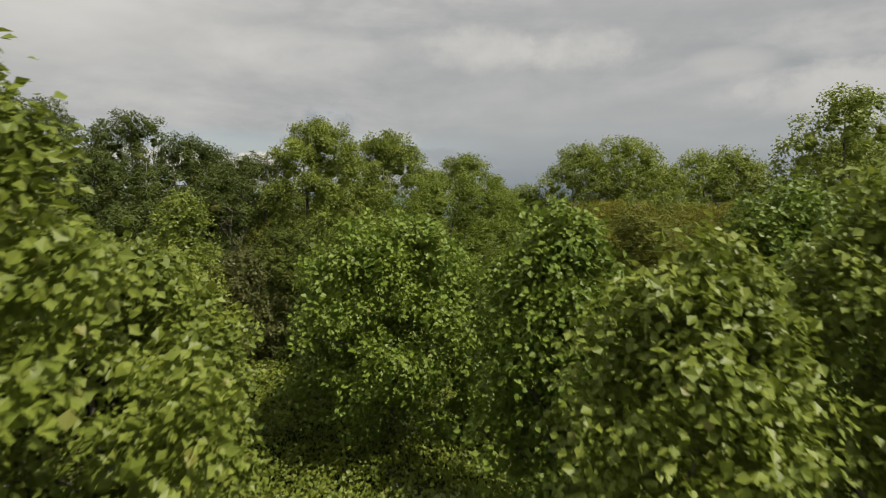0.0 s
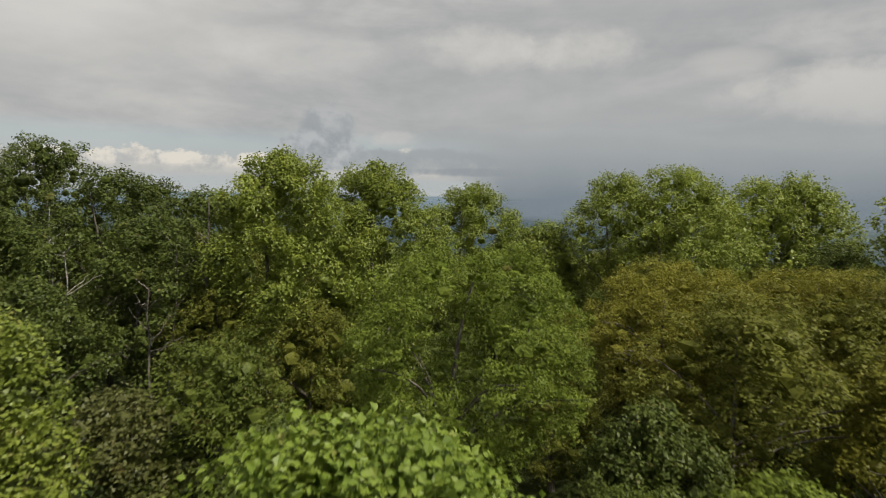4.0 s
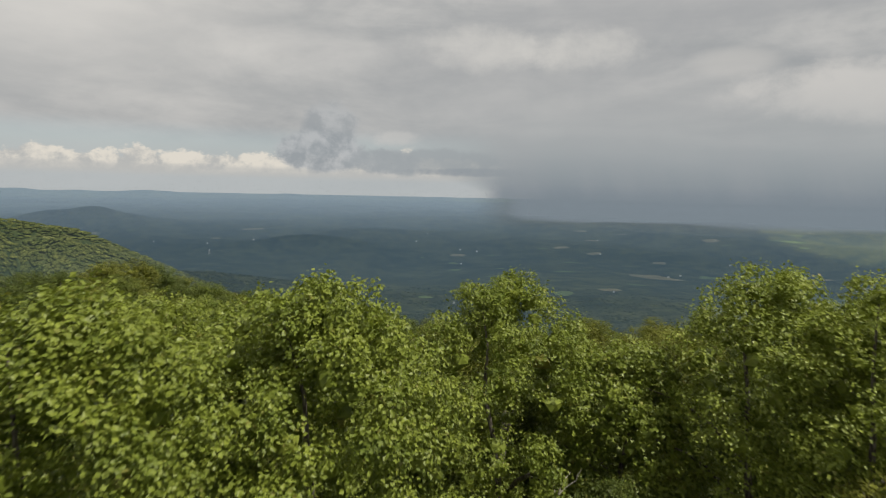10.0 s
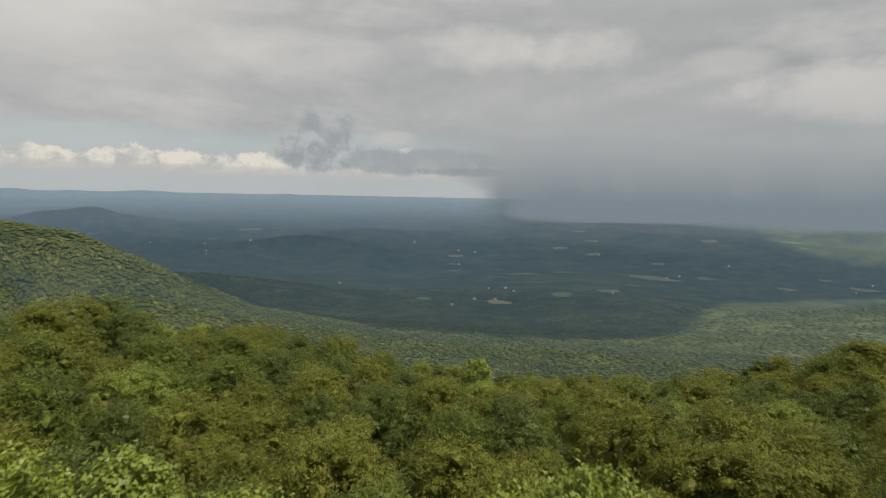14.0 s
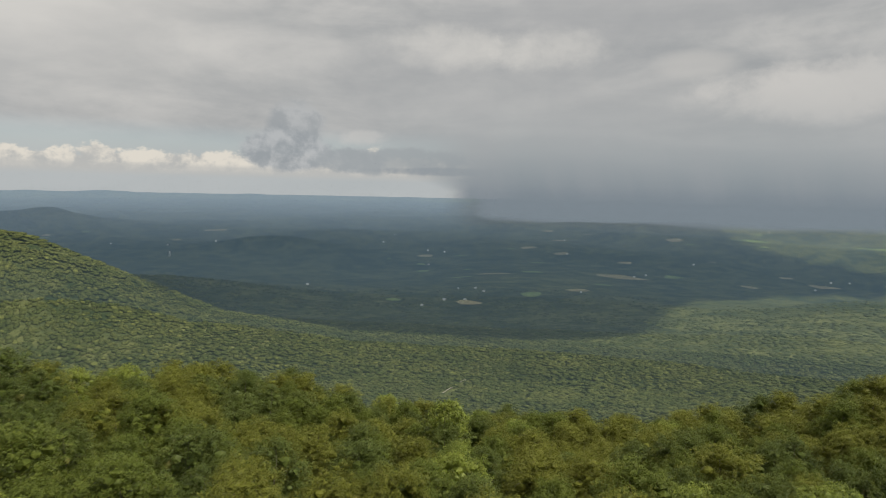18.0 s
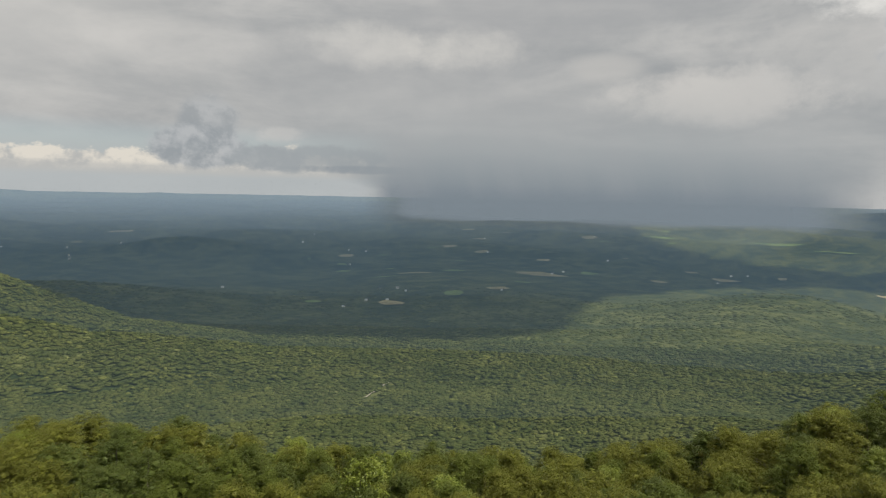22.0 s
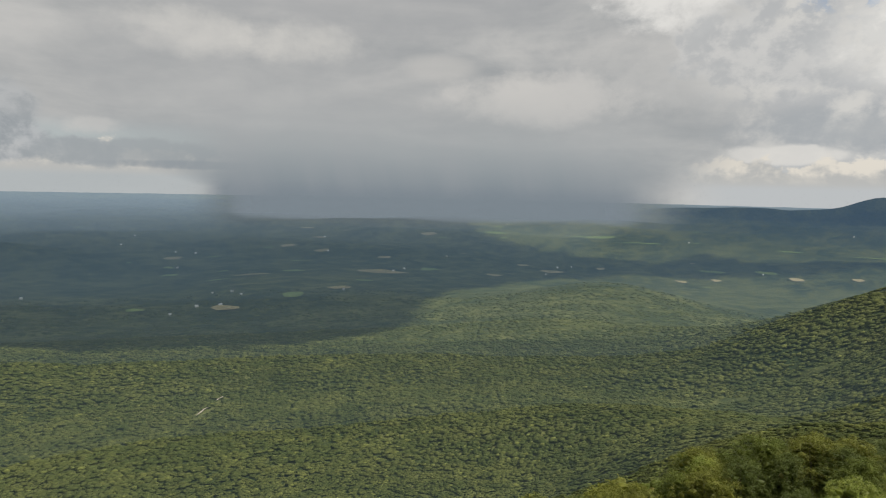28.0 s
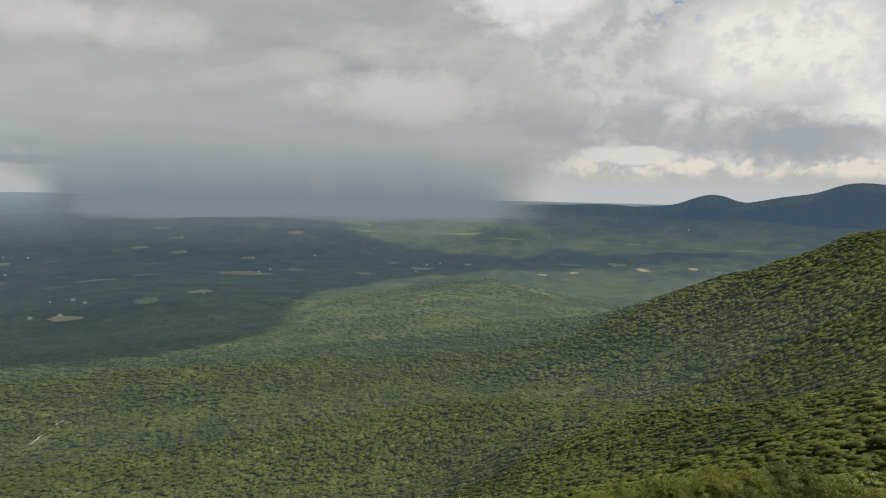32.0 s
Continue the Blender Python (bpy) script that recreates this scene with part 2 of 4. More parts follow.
def ground_material():
    """Woodland seen from far on the land itself, leaf mould and grass near by."""
    m, g, out = material("woodland_ground")
    where = g.node("ShaderNodeTexCoord").outputs["Object"]
    cells = g.node("ShaderNodeTexVoronoi")
    g.link(where, cells.inputs["Vector"])
    cells.inputs["Scale"].default_value = 0.055
    crowns = cells.outputs["Distance"]
    stand = g.noise(where, 0.0042, 5.0, 0.6, 0.5)
    grain = g.noise(where, 0.05, 5.0, 0.65)
    litter = g.noise(where, 1.7, 5.0, 0.6)
    parcel = g.noise(where, 0.0016, 4.0, 0.6, 0.8)
    copse = g.noise(where, 0.013, 4.0, 0.65, 0.6)
    tone = g.add(g.add(g.step(stand, 0.42, 0.60, 0.0, 0.38), g.step(parcel, 0.42, 0.58, -0.12, 0.22)), g.add(g.step(copse, 0.42, 0.60, -0.10, 0.46), g.step(grain, 0.36, 0.64, -0.05, 0.30)))
    colour = g.mix(tone, (0.024, 0.038, 0.014), (0.112, 0.122, 0.040))
    colour = g.mix(g.step(litter, 0.45, 0.7, 0.0, 0.35), colour, (0.075, 0.080, 0.03))
    wood = principled(g, colour, 0.9, bump(g, g.sub(grain, g.mul(crowns, 0.6)), 0.8, 5.0), 0.05)
    g.link(painted_haze(g, where, wood), out)
    return m


def field_material(name, a, b):
    m, g, out = material(name)
    where = g.node("ShaderNodeTexCoord").outputs["Object"]
    n = g.noise(where, 0.02, 5.0, 0.6)
    rows = g.noise(where, 0.15, 3.0)
    colour = g.mix(g.add(g.step(n, 0.3, 0.7, 0.0, 0.7), g.mul(rows, 0.3)), a, b)
    g.link(painted_haze(g, where, principled(g, colour, 0.9, None, 0.05)), out)
    return m


def plain_material(name, a, b, scale, rough=0.85):
    m, g, out = material(name)
    where = g.node("ShaderNodeTexCoord").outputs["Object"]
    n = g.noise(where, scale, 5.0, 0.6)
    g.link(principled(g, g.mix(g.step(n, 0.3, 0.7), a, b), rough, bump(g, n, 0.3, 0.05), 0.2), out)
    return m


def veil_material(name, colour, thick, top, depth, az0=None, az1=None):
    """Glowing see-through sheet that imitates haze or falling rain far off: thins out above and, for rain, towards its
    sides.
    """
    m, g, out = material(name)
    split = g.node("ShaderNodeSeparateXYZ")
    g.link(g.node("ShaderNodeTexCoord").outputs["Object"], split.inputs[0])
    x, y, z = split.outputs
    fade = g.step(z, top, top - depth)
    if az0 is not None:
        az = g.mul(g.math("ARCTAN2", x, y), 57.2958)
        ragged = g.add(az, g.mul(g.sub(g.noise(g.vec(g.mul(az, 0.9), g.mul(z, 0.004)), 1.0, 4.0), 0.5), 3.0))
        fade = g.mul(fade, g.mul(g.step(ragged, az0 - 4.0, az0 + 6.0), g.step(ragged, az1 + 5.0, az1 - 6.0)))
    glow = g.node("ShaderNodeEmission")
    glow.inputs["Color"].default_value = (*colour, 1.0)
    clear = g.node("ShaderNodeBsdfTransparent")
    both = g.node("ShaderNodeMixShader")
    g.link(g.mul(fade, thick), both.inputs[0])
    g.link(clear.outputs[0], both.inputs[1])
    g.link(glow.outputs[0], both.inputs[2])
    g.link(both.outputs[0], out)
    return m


TULIP = leaf_material("tulip_tree_leaves", (0.070, 0.106, 0.012), (0.272, 0.318, 0.048), gloss=0.36, through=0.30)
FRESH = leaf_material("young_tulip_leaves", (0.062, 0.108, 0.012), (0.222, 0.295, 0.040), gloss=0.34, through=0.30)
OAK = leaf_material("oak_leaves", (0.036, 0.060, 0.012), (0.120, 0.146, 0.031), through=0.26, gloss=0.18)
LOCUST = leaf_material("locust_leaves", (0.062, 0.102, 0.012), (0.200, 0.245, 0.036), through=0.34, gloss=0.14)
OLIVE = leaf_material("olive_green_leaves", (0.088, 0.096, 0.013), (0.250, 0.238, 0.036), through=0.34, gloss=0.14)
WOOD_OLIVE = leaf_material("olive_wood_leaves", (0.070, 0.080, 0.013), (0.186, 0.196, 0.034), through=0.26, gloss=0.12)
WOOD_GREEN = leaf_material("green_wood_leaves", (0.048, 0.072, 0.013), (0.144, 0.172, 0.032), through=0.26, gloss=0.12)
SUMAC = leaf_material("seeding_shrub_leaves", (0.060, 0.068, 0.018), (0.142, 0.152, 0.042), (0.22, 0.12, 0.05))
WEEDS = leaf_material("weed_leaves", (0.090, 0.128, 0.014), (0.255, 0.295, 0.042), through=0.30)
BARK = bark_material("grey_bark", (0.06, 0.05, 0.04), (0.20, 0.18, 0.15))
PALE = bark_material("bleached_wood", (0.20, 0.18, 0.15), (0.42, 0.39, 0.34))
CANOPY = canopy_material("forest_canopy", (0.042, 0.055, 0.014), (0.089, 0.098, 0.026), 0.55)
GROUND = ground_material()
FIELDS = {"tan": field_material("mown_field", (0.26, 0.23, 0.11), (0.44, 0.37, 0.20)), "green": field_material("green_field", (0.13, 0.19, 0.05), (0.23, 0.29, 0.09)),
          "straw": field_material("straw_field", (0.36, 0.31, 0.17), (0.50, 0.43, 0.25))}
PAINT = field_material("white_boards", (0.72, 0.72, 0.70), (0.82, 0.82, 0.80))
ROOFS = field_material("metal_roof", (0.45, 0.46, 0.48), (0.66, 0.67, 0.68))
GRAVEL = plain_material("gravel", (0.26, 0.23, 0.19), (0.38, 0.34, 0.29), 0.4)


def cloud_material():
    m, g, out = material("cloud")
    n = g.noise(g.node("ShaderNodeTexCoord").outputs["Object"], 0.004, 4.0)
    tone = g.mix(n, (0.80, 0.80, 0.80), (0.90, 0.90, 0.90))
    a, b, both = g.node("ShaderNodeBsdfDiffuse"), g.node("ShaderNodeBsdfTranslucent"), g.node("ShaderNodeMixShader")
    g.link(tone, a.inputs["Color"])
    g.link(tone, b.inputs["Color"])
    both.inputs[0].default_value = 0.5
    g.link(a.outputs[0], both.inputs[1])
    g.link(b.outputs[0], both.inputs[2])
    g.link(both.outputs[0], out)
    return m


CLOUD = cloud_material()

# ---- the land ----
HUB = (2.0, 45.0)      # middle of the flight, from which the far land is drawn together
EYE = 18.0


def smooth(a, b, v):
    s = np.clip((v - a) / (b - a), 0, 1)
    return s * s * (3 - 2 * s)


def rolling(x, y, seed):
    """Gentle uneven relief, about -2 to 2."""
    r = np.random.RandomState(seed)
    z = 0 * x
    for i in range(7):
        a, k, ph = r.uniform(0, 6.283), r.uniform(.6, 1.5), r.uniform(0, 6.283)
        z = z + np.sin((x * np.cos(a) + y * np.sin(a)) * k + ph + 1.3 * np.sin((x * np.sin(a) - y * np.cos(a)) * k * .7 + ph * 2))
    return z / 7 ** .5


# crest lines, their height over the lowland at each bend, half width
RIDGES = [
    ([(-1500, -300), (-500, -260), (-150, -90), (-70, -10), (10, 28), (90, 10), (200, -60), (600, -140), (1400, -300)],
     [330, 290, 284, 279, 278, 278, 281, 290, 330], 400.0),
    ([(-700, -150), (-1050, 700), (-900, 1290), (-760, 1300), (-420, 1330), (-150, 1400)], [300, 275, 255, 225, 62, 12], 300.0),
    ([(-1000, 1700), (-800, 2100), (-300, 2350)], [130, 85, 15], 330.0),
    ([(350, -100), (850, 180), (1120, 440), (1135, 640), (1210, 810), (1180, 1030), (1100, 1400)], [290, 282, 266, 190, 132, 64, 20], 300.0),
    ([(560, 1280), (900, 1450), (1500, 1850)], [5, 42, 95], 380.0),
    ([(-300, 420), (-500, 700)], [60, 40], 220.0),
    ([(300, 150), (480, 500), (430, 760)], [215, 85, 25], 190.0),
]
# swells and hollows of the brow and its two shoulders: x, y, height
KNOLLS = [(-52, 120, 12.0), (-34, 95, 5.0), (-30, 128, -1.8), (-36, 155, 11.1), (-5, 172, 3.8), (15, 126, -1.2), (45, 118, 0.9), (44, 146, 1.7), (74, 128, 9.6), (100, 140, 5.5)]
# far hills: heading, true distance, height, half width across, half depth
HILLS = [(-29.6, 8000, 175, 330, 400), (-32.2, 8100, 125, 380, 400), (-27.2, 8000, 105, 330, 400), (-25.0, 8200, 55, 330, 400), (-12.0, 4700, 70, 500, 300),
         (46.0, 16500, 230, 1500, 900), (50.0, 16300, 300, 1200, 900), (55.0, 16000, 290, 1200, 900), (59.6, 16000, 490, 1150, 900),
         (65.8, 16000, 660, 1300, 900), (69.8, 15800, 780, 1200, 1000), (73.0, 15800, 720, 1300, 1000), (78.0, 15500, 650, 2000, 1000),
         (-36.0, 42000, 230, 2600, 3000), (-30.5, 46000, 150, 1300, 3000), (-25.5, 43000, 210, 1900, 3000), (-20.5, 45000, 100, 1200, 3000), (-14.5, 43000, 140, 1700, 3000), (-9.0, 46000, 90, 1300, 3000),
         (-44.0, 40000, 240, 3500, 3000), (-4.0, 48000, 90, 1800, 3000)]


def ridge(x, y, pts, hs, w):
    best, h = np.full(x.shape, 1e9), np.zeros(x.shape)
    for (a, b), (c, d), h0, h1 in zip(pts[:-1], pts[1:], hs[:-1], hs[1:]):
        ux, uy = c - a, d - b
        s = np.clip(((x - a) * ux + (y - b) * uy) / (ux * ux + uy * uy), 0, 1)
        q = np.hypot(x - a - s * ux, y - b - s * uy)
        m = q < best
        best, h = np.where(m, q, best), np.where(m, h0 + s * (h1 - h0), h)
    return h * np.exp(-(best / w) ** 2)


def ground(x, y):
    """Height of the true land."""
    x, y = np.asarray(x, float), np.asarray(y, float)
    r = np.hypot(x, y)
    z = -279 - 100 * smooth(800, 2300, r) - 52 * smooth(2200, 3400, r)
    z = z + sum(ridge(x, y, *q) ** 5 for q in RIDGES) ** .2
    z = z + smooth(300, 1300, r) * (9 * rolling(x / 260, y / 260, 3) + 20 * rolling(x / 600, y / 600, 4) * smooth(1200, 2500, r))
    z = z + 6 * smooth(200, 420, r) + 1.5 * rolling(x / 60, y / 60, 5) * smooth(60, 200, r)
    for cx, cy, tall in KNOLLS:
        z = z + tall * np.exp(-((x - cx) ** 2 + (y - cy) ** 2) / 26.0 ** 2)
    top = 0 * z
    for head, far, tall, wide, deep in HILLS:
        h = radians(head)
        u = (x * math.sin(h) + y * math.cos(h)) - far
        v = x * math.cos(h) - y * math.sin(h)
        bulk = tall * np.exp(-(u / deep) ** 2 - (v / wide) ** 2)
        top = top + (bulk * (1 + 0.10 * rolling(x / (wide * .35), y / (wide * .35), 8))) ** 4
    return z + top ** .25 - np.maximum(r - 3000, 0) ** 2 / 1.48e7


def drawn(x, y, z):
    """The far land drawn together along the lines of sight, so that it ends five kilometres off."""
    dx, dy = x - HUB[0], y - HUB[1]
    far = np.maximum(np.hypot(dx, dy), 1e-6)
    s = np.clip(1 - 2600 / far, 0, 1)
    k = np.where(far > 2600, (2600 + 2600 * s - 310 * s * s) / far, 1.0)
    return HUB[0] + dx * k, HUB[1] + dy * k, EYE + (z - EYE) * k


def mesh_object(name, verts, faces, mat, smooth_faces=False):
    """A mesh from arrays: verts (n, 3) and faces (m, 3 or 4)."""
    me = bpy.data.meshes.new(name)
    verts, faces = np.ascontiguousarray(verts, np.float32), np.ascontiguousarray(faces, np.int32)
    n, k = faces.shape
    me.vertices.add(len(verts))
    me.vertices.foreach_set("co", verts.ravel())
    me.loops.add(n * k)
    me.loops.foreach_set("vertex_index", faces.ravel())
    me.polygons.add(n)
    me.polygons.foreach_set("loop_start", np.arange(0, n * k, k, dtype=np.int32))
    me.polygons.foreach_set("use_smooth", np.full(n, smooth_faces))
    me.materials.append(mat)
    me.update(calc_edges=True)
    return new(name, me)


def sheet(xyz):
    """Quads between the rows and columns of a grid of points."""
    rows, cols = xyz.shape[:2]
    i = np.arange(rows * cols).reshape(rows, cols)
    return xyz.reshape(-1, 3), np.stack([i[:-1, :-1], i[1:, :-1], i[1:, 1:], i[:-1, 1:]], -1).reshape(-1, 4)


def build_land():
    az = np.radians(np.concatenate([np.arange(-180, -55, 6), np.arange(-55, 100, 0.5), np.arange(100, 181, 5)]))
    far = np.concatenate([[0.5], np.geomspace(6, 2600, 110), np.geomspace(2680, 80000, 70)])
    a, r = np.meshgrid(az, far, indexing="ij")
    x, y = HUB[0] + r * np.sin(a), HUB[1] + r * np.cos(a)
    pts, quads = sheet(np.stack(drawn(x, y, ground(x, y)), -1))
    return tagged(mesh_object("ground", pts, quads[:, ::-1], GROUND, True), "wooded mountain side falling to a wide lowland", "land", kind="structure")


build_land()


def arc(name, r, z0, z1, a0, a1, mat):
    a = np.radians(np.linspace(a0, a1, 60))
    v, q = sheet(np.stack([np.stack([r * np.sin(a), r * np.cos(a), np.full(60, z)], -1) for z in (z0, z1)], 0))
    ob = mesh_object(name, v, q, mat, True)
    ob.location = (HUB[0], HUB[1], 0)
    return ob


# nested glowing sheets, added to imitate haze between the slopes and the lowland
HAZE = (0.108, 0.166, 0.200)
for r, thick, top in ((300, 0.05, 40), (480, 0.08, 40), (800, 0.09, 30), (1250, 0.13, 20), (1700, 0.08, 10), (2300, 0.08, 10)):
    tagged(arc("backdrop_haze", r, -460, top, -70, 110, veil_material("haze_glow", HAZE, thick, top, 200.0)),
           "see-through glowing sheet that imitates blue haze over the lowland", "haze", "haze", "structure")
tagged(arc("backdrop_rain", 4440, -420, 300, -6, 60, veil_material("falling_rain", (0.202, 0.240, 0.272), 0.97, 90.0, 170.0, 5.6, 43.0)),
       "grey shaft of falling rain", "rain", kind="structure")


def shade_cloud():
    """The cloud over the lowland, outside the view, whose shadow lies on it: the sun reaches the near slopes and, through a gap, some far fields."""
    heads, near = [-60, -29, -24, -17, -12, -5, 5, 12, 17, 20, 23, 26, 30, 33, 37, 45, 57, 64], \
                  [2000, 1800, 1480, 1560, 1460, 1390, 1370, 1430, 1560, 1760, 2250, 2480, 2850, 3150, 3330, 3470, 3650, 3760]
    az = np.arange(-60, 63, 1.0)
    far = np.arange(1300, 4900, 75.0)
    keep = np.zeros((len(az), len(far)), bool)
    for i, a in enumerate(az):
        for j, r in enumerate(far):
            x, y = r * math.sin(radians(a)), r * math.cos(radians(a))
            wob = 75 * float(rolling(np.float64(x / 260), np.float64(y / 260), 12)) + 55 * float(rolling(np.float64(x / 110), np.float64(y / 110), 13))
            ends = np.interp(a, [22, 26, 33, 62], [5200, 4300, 3830, 3790])
            hole = float(rolling(np.float64(x / 330), np.float64(y / 260), 19)) > 1.75 and r > 1900
            keep[i, j] = np.interp(a, heads, near) + wob < r < ends + 1.2 * wob and not hole
    lift = 2480 / SUN_WAY.z

    def point(i, j, up):
        a, r = radians(az[i] - 0.5), far[j] - 37
        x, y = HUB[0] + r * math.sin(a), HUB[1] + r * math.cos(a)
        bulge = 60 + 45 * float(rolling(np.float64(x / 300), np.float64(y / 300), 21)) if up else 0
        return (x + SUN_WAY.x * lift, y + SUN_WAY.y * lift, 2100 + bulge)

    index, verts, quads = {}, [], []

    def corner(i, j, up):
        if (i, j, up) not in index:
            index[i, j, up] = len(verts)
            i2, j2 = min(i, len(az) - 1), min(j, len(far) - 1)
            verts.append(point(i2, j2, up))
        return index[i, j, up]

    ni, nj = keep.shape[0] - 1, keep.shape[1] - 1
    for i in range(ni):
        for j in range(nj):
            if not keep[i, j]:
                continue
            ring = [(i, j), (i + 1, j), (i + 1, j + 1), (i, j + 1)]
            quads.append([corner(*c, True) for c in ring])
            quads.append([corner(*c, False) for c in ring[::-1]])
            for (a, b), (k, m) in zip(zip(ring, ring[1:] + ring[:1]), ((i, j - 1), (i + 1, j), (i, j + 1), (i - 1, j))):
                if not (0 <= k < ni and 0 <= m < nj and keep[k, m]):
                    quads.append([corner(*b, True), corner(*a, True), corner(*a, False), corner(*b, False)])
    return tagged(mesh_object("backdrop_cloud", np.array(verts), np.array(quads), CLOUD, True), "broken grey cloud over the lowland", "cloud", kind="structure")


shade_cloud()

# ---- trees ----
def part(name, verts, faces, mat, parent, label="", smooth_faces=False):
    ob = mesh_object(name, verts, faces, mat, smooth_faces)
    ob.parent = parent
    return tagged(ob, label)


def tube(path, radii, sides=7, seed=0):
    """A tapered, slightly uneven round limb along a line of points."""
    rnd = np.random.RandomState(seed)
    path = np.asarray(path, float)
    way = np.gradient(path, axis=0)
    way /= np.linalg.norm(way, axis=1)[:, None] + 1e-9
    ref = np.array([0.31, 0.95, 0.05])
    u = np.cross(way, ref)
    u /= np.linalg.norm(u, axis=1)[:, None] + 1e-9
    v = np.cross(way, u)
    t = np.linspace(0, 2 * np.pi, sides, endpoint=False)
    r = np.asarray(radii)[:, None] * rnd.uniform(.88, 1.12, (len(path), sides))
    pts = path[:, None] + r[..., None] * (np.cos(t)[None, :, None] * u[:, None] + np.sin(t)[None, :, None] * v[:, None])
    i = np.arange(len(path) * sides).reshape(len(path), sides)
    j = np.roll(i, -1, 1)
    return pts.reshape(-1, 3), np.stack([i[:-1], j[:-1], j[1:], i[1:]], -1).reshape(-1, 4)


def leaves(rnd, centres, radii, n, size, flat=1.0, droop=0.25, shell=0.55, spray=4, fold=True):
    """n leaf blades round the given centres, in small sprays: (verts, faces), each blade folded along its rib."""
    w = radii ** 2
    m = max(n // spray, 1)
    k = rnd.choice(len(centres), m, p=w / w.sum())
    u = rnd.normal(size=(m, 3))
    u[:, 2] = u[:, 2] * 0.8 + 0.35
    u /= np.linalg.norm(u, axis=1)[:, None]
    d = (shell + (1 - shell) * rnd.uniform(0, 1, m) ** .5) * rnd.uniform(.85, 1.18, m)
    hub = centres[k] + u * (radii[k] * d)[:, None] * np.array([1, 1, flat])
    out = u * 0.8 + np.array([0, 0, 0.7]) + rnd.normal(scale=0.25, size=(m, 3))
    out /= np.linalg.norm(out, axis=1)[:, None]
    i = np.arange(n) % m
    nor = out[i] + rnd.normal(scale=0.30, size=(n, 3))
    nor /= np.linalg.norm(nor, axis=1)[:, None]
    run = rnd.normal(size=(n, 3))
    run[:, 2] -= droop
    run -= nor * (run * nor).sum(1)[:, None]
    run /= np.linalg.norm(run, axis=1)[:, None] + 1e-9
    s = (size * rnd.uniform(.65, 1.3, n))[:, None]
    at = hub[i] + run * s * rnd.uniform(-0.4, 1.2, (n, 1)) + rnd.normal(scale=0.6 * size, size=(n, 3))
    side = np.cross(nor, run)
    if not fold:
        v = np.stack([at - side * s * .40, at + side * s * .45, at + run * s], 1)
        return v.reshape(-1, 3), np.arange(n * 3).reshape(n, 3)
    mid = at + run * s * 0.45
    v = np.stack([at, mid + side * s * .42 + nor * s * .13, at + run * s, mid - side * s * .42 + nor * s * .13], 1)
    q = np.arange(n * 4).reshape(n, 4)
    return v.reshape(-1, 3), np.concatenate([q[:, [0, 1, 2]], q[:, [0, 2, 3]]])


def ball(level):
    bm = bmesh.new()
    bmesh.ops.create_icosphere(bm, subdivisions=level, radius=1.0)
    bm.verts.ensure_lookup_table()
    v = np.array([q.co[:] for q in bm.verts])
    f = np.array([[q.index for q in t.verts] for t in bm.faces])
    bm.free()
    return v, f


BALLS = (ball(1), ball(2))


def thick_of(rnd, centres, radii, share, flat=1.0, level=0, ragged=0.3):
    """The dense twigs and leaves inside each bough, as ragged lumps."""
    v, f = BALLS[level]
    n = len(centres)
    q = v[None] * (radii * share)[:, None, None] * rnd.uniform(1 - ragged, 1 + ragged, (n, len(v), 1)) * np.array([1, 1, flat]) + centres[:, None]
    return q.reshape(-1, 3), (f[None] + (np.arange(n) * len(v))[:, None, None]).reshape(-1, 3)


def joined(*pieces):
    base, vs, fs = 0, [], []
    for v, f in pieces:
        vs.append(v)
        fs.append(f + base)
        base += len(v)
    return np.concatenate(vs), np.concatenate(fs)


SHAPES = {  # share of the crown's width at heights from its foot to its top
    "ovate": (0.95, 1.08, 1.06, 0.98, 0.85, 0.64, 0.32),
    "tulip": (0.95, 1.03, 1.06, 1.05, 0.98, 0.80, 0.36),
    "dome": (0.95, 1.0, 1.0, 0.97, 0.88, 0.70, 0.35),
    "cone": (1.15, 1.10, 1.0, 0.86, 0.68, 0.47, 0.22),
    "round": (0.45, 0.85, 1.0, 1.0, 0.92, 0.72, 0.35),
    "spread": (0.30, 0.60, 0.85, 1.0, 1.0, 0.85, 0.45),
    "bush": (0.95, 1.0, 1.0, 0.92, 0.75, 0.5, 0.25),
}


def boughs(rnd, shape, foot, top, radius, n, lump):
    """Centres and radii of the sprays that fill a crown, most of them on its uneven outside."""
    h = np.clip((np.arange(n) + rnd.uniform(0, 1, n)) / n, 0, 1) ** .8
    env = np.interp(h, np.linspace(0, 1, 7), SHAPES[shape]) * radius
    ang = np.arange(n) * 2.39996 + rnd.uniform(-.5, .5, n)
    lobes = 1 + 0.11 * np.sin(ang * 2 + h * 5 + rnd.uniform(0, 6)) + 0.07 * np.sin(ang * 5 - h * 9)
    inner = rnd.uniform(0, 1, n) < 0.16 + 0.06 * (h > 0.88)
    rad = env * lobes * np.where(inner, rnd.uniform(.1, .6, n), rnd.uniform(.84, 1.05, n))
    r = lump * rnd.uniform(.6, 1.3, n)
    rad = np.maximum(rad - r * 0.6, 0)
    z = foot + h * (top - foot - lump * .8)
    return np.stack([rad * np.cos(ang), rad * np.sin(ang), z], 1), r


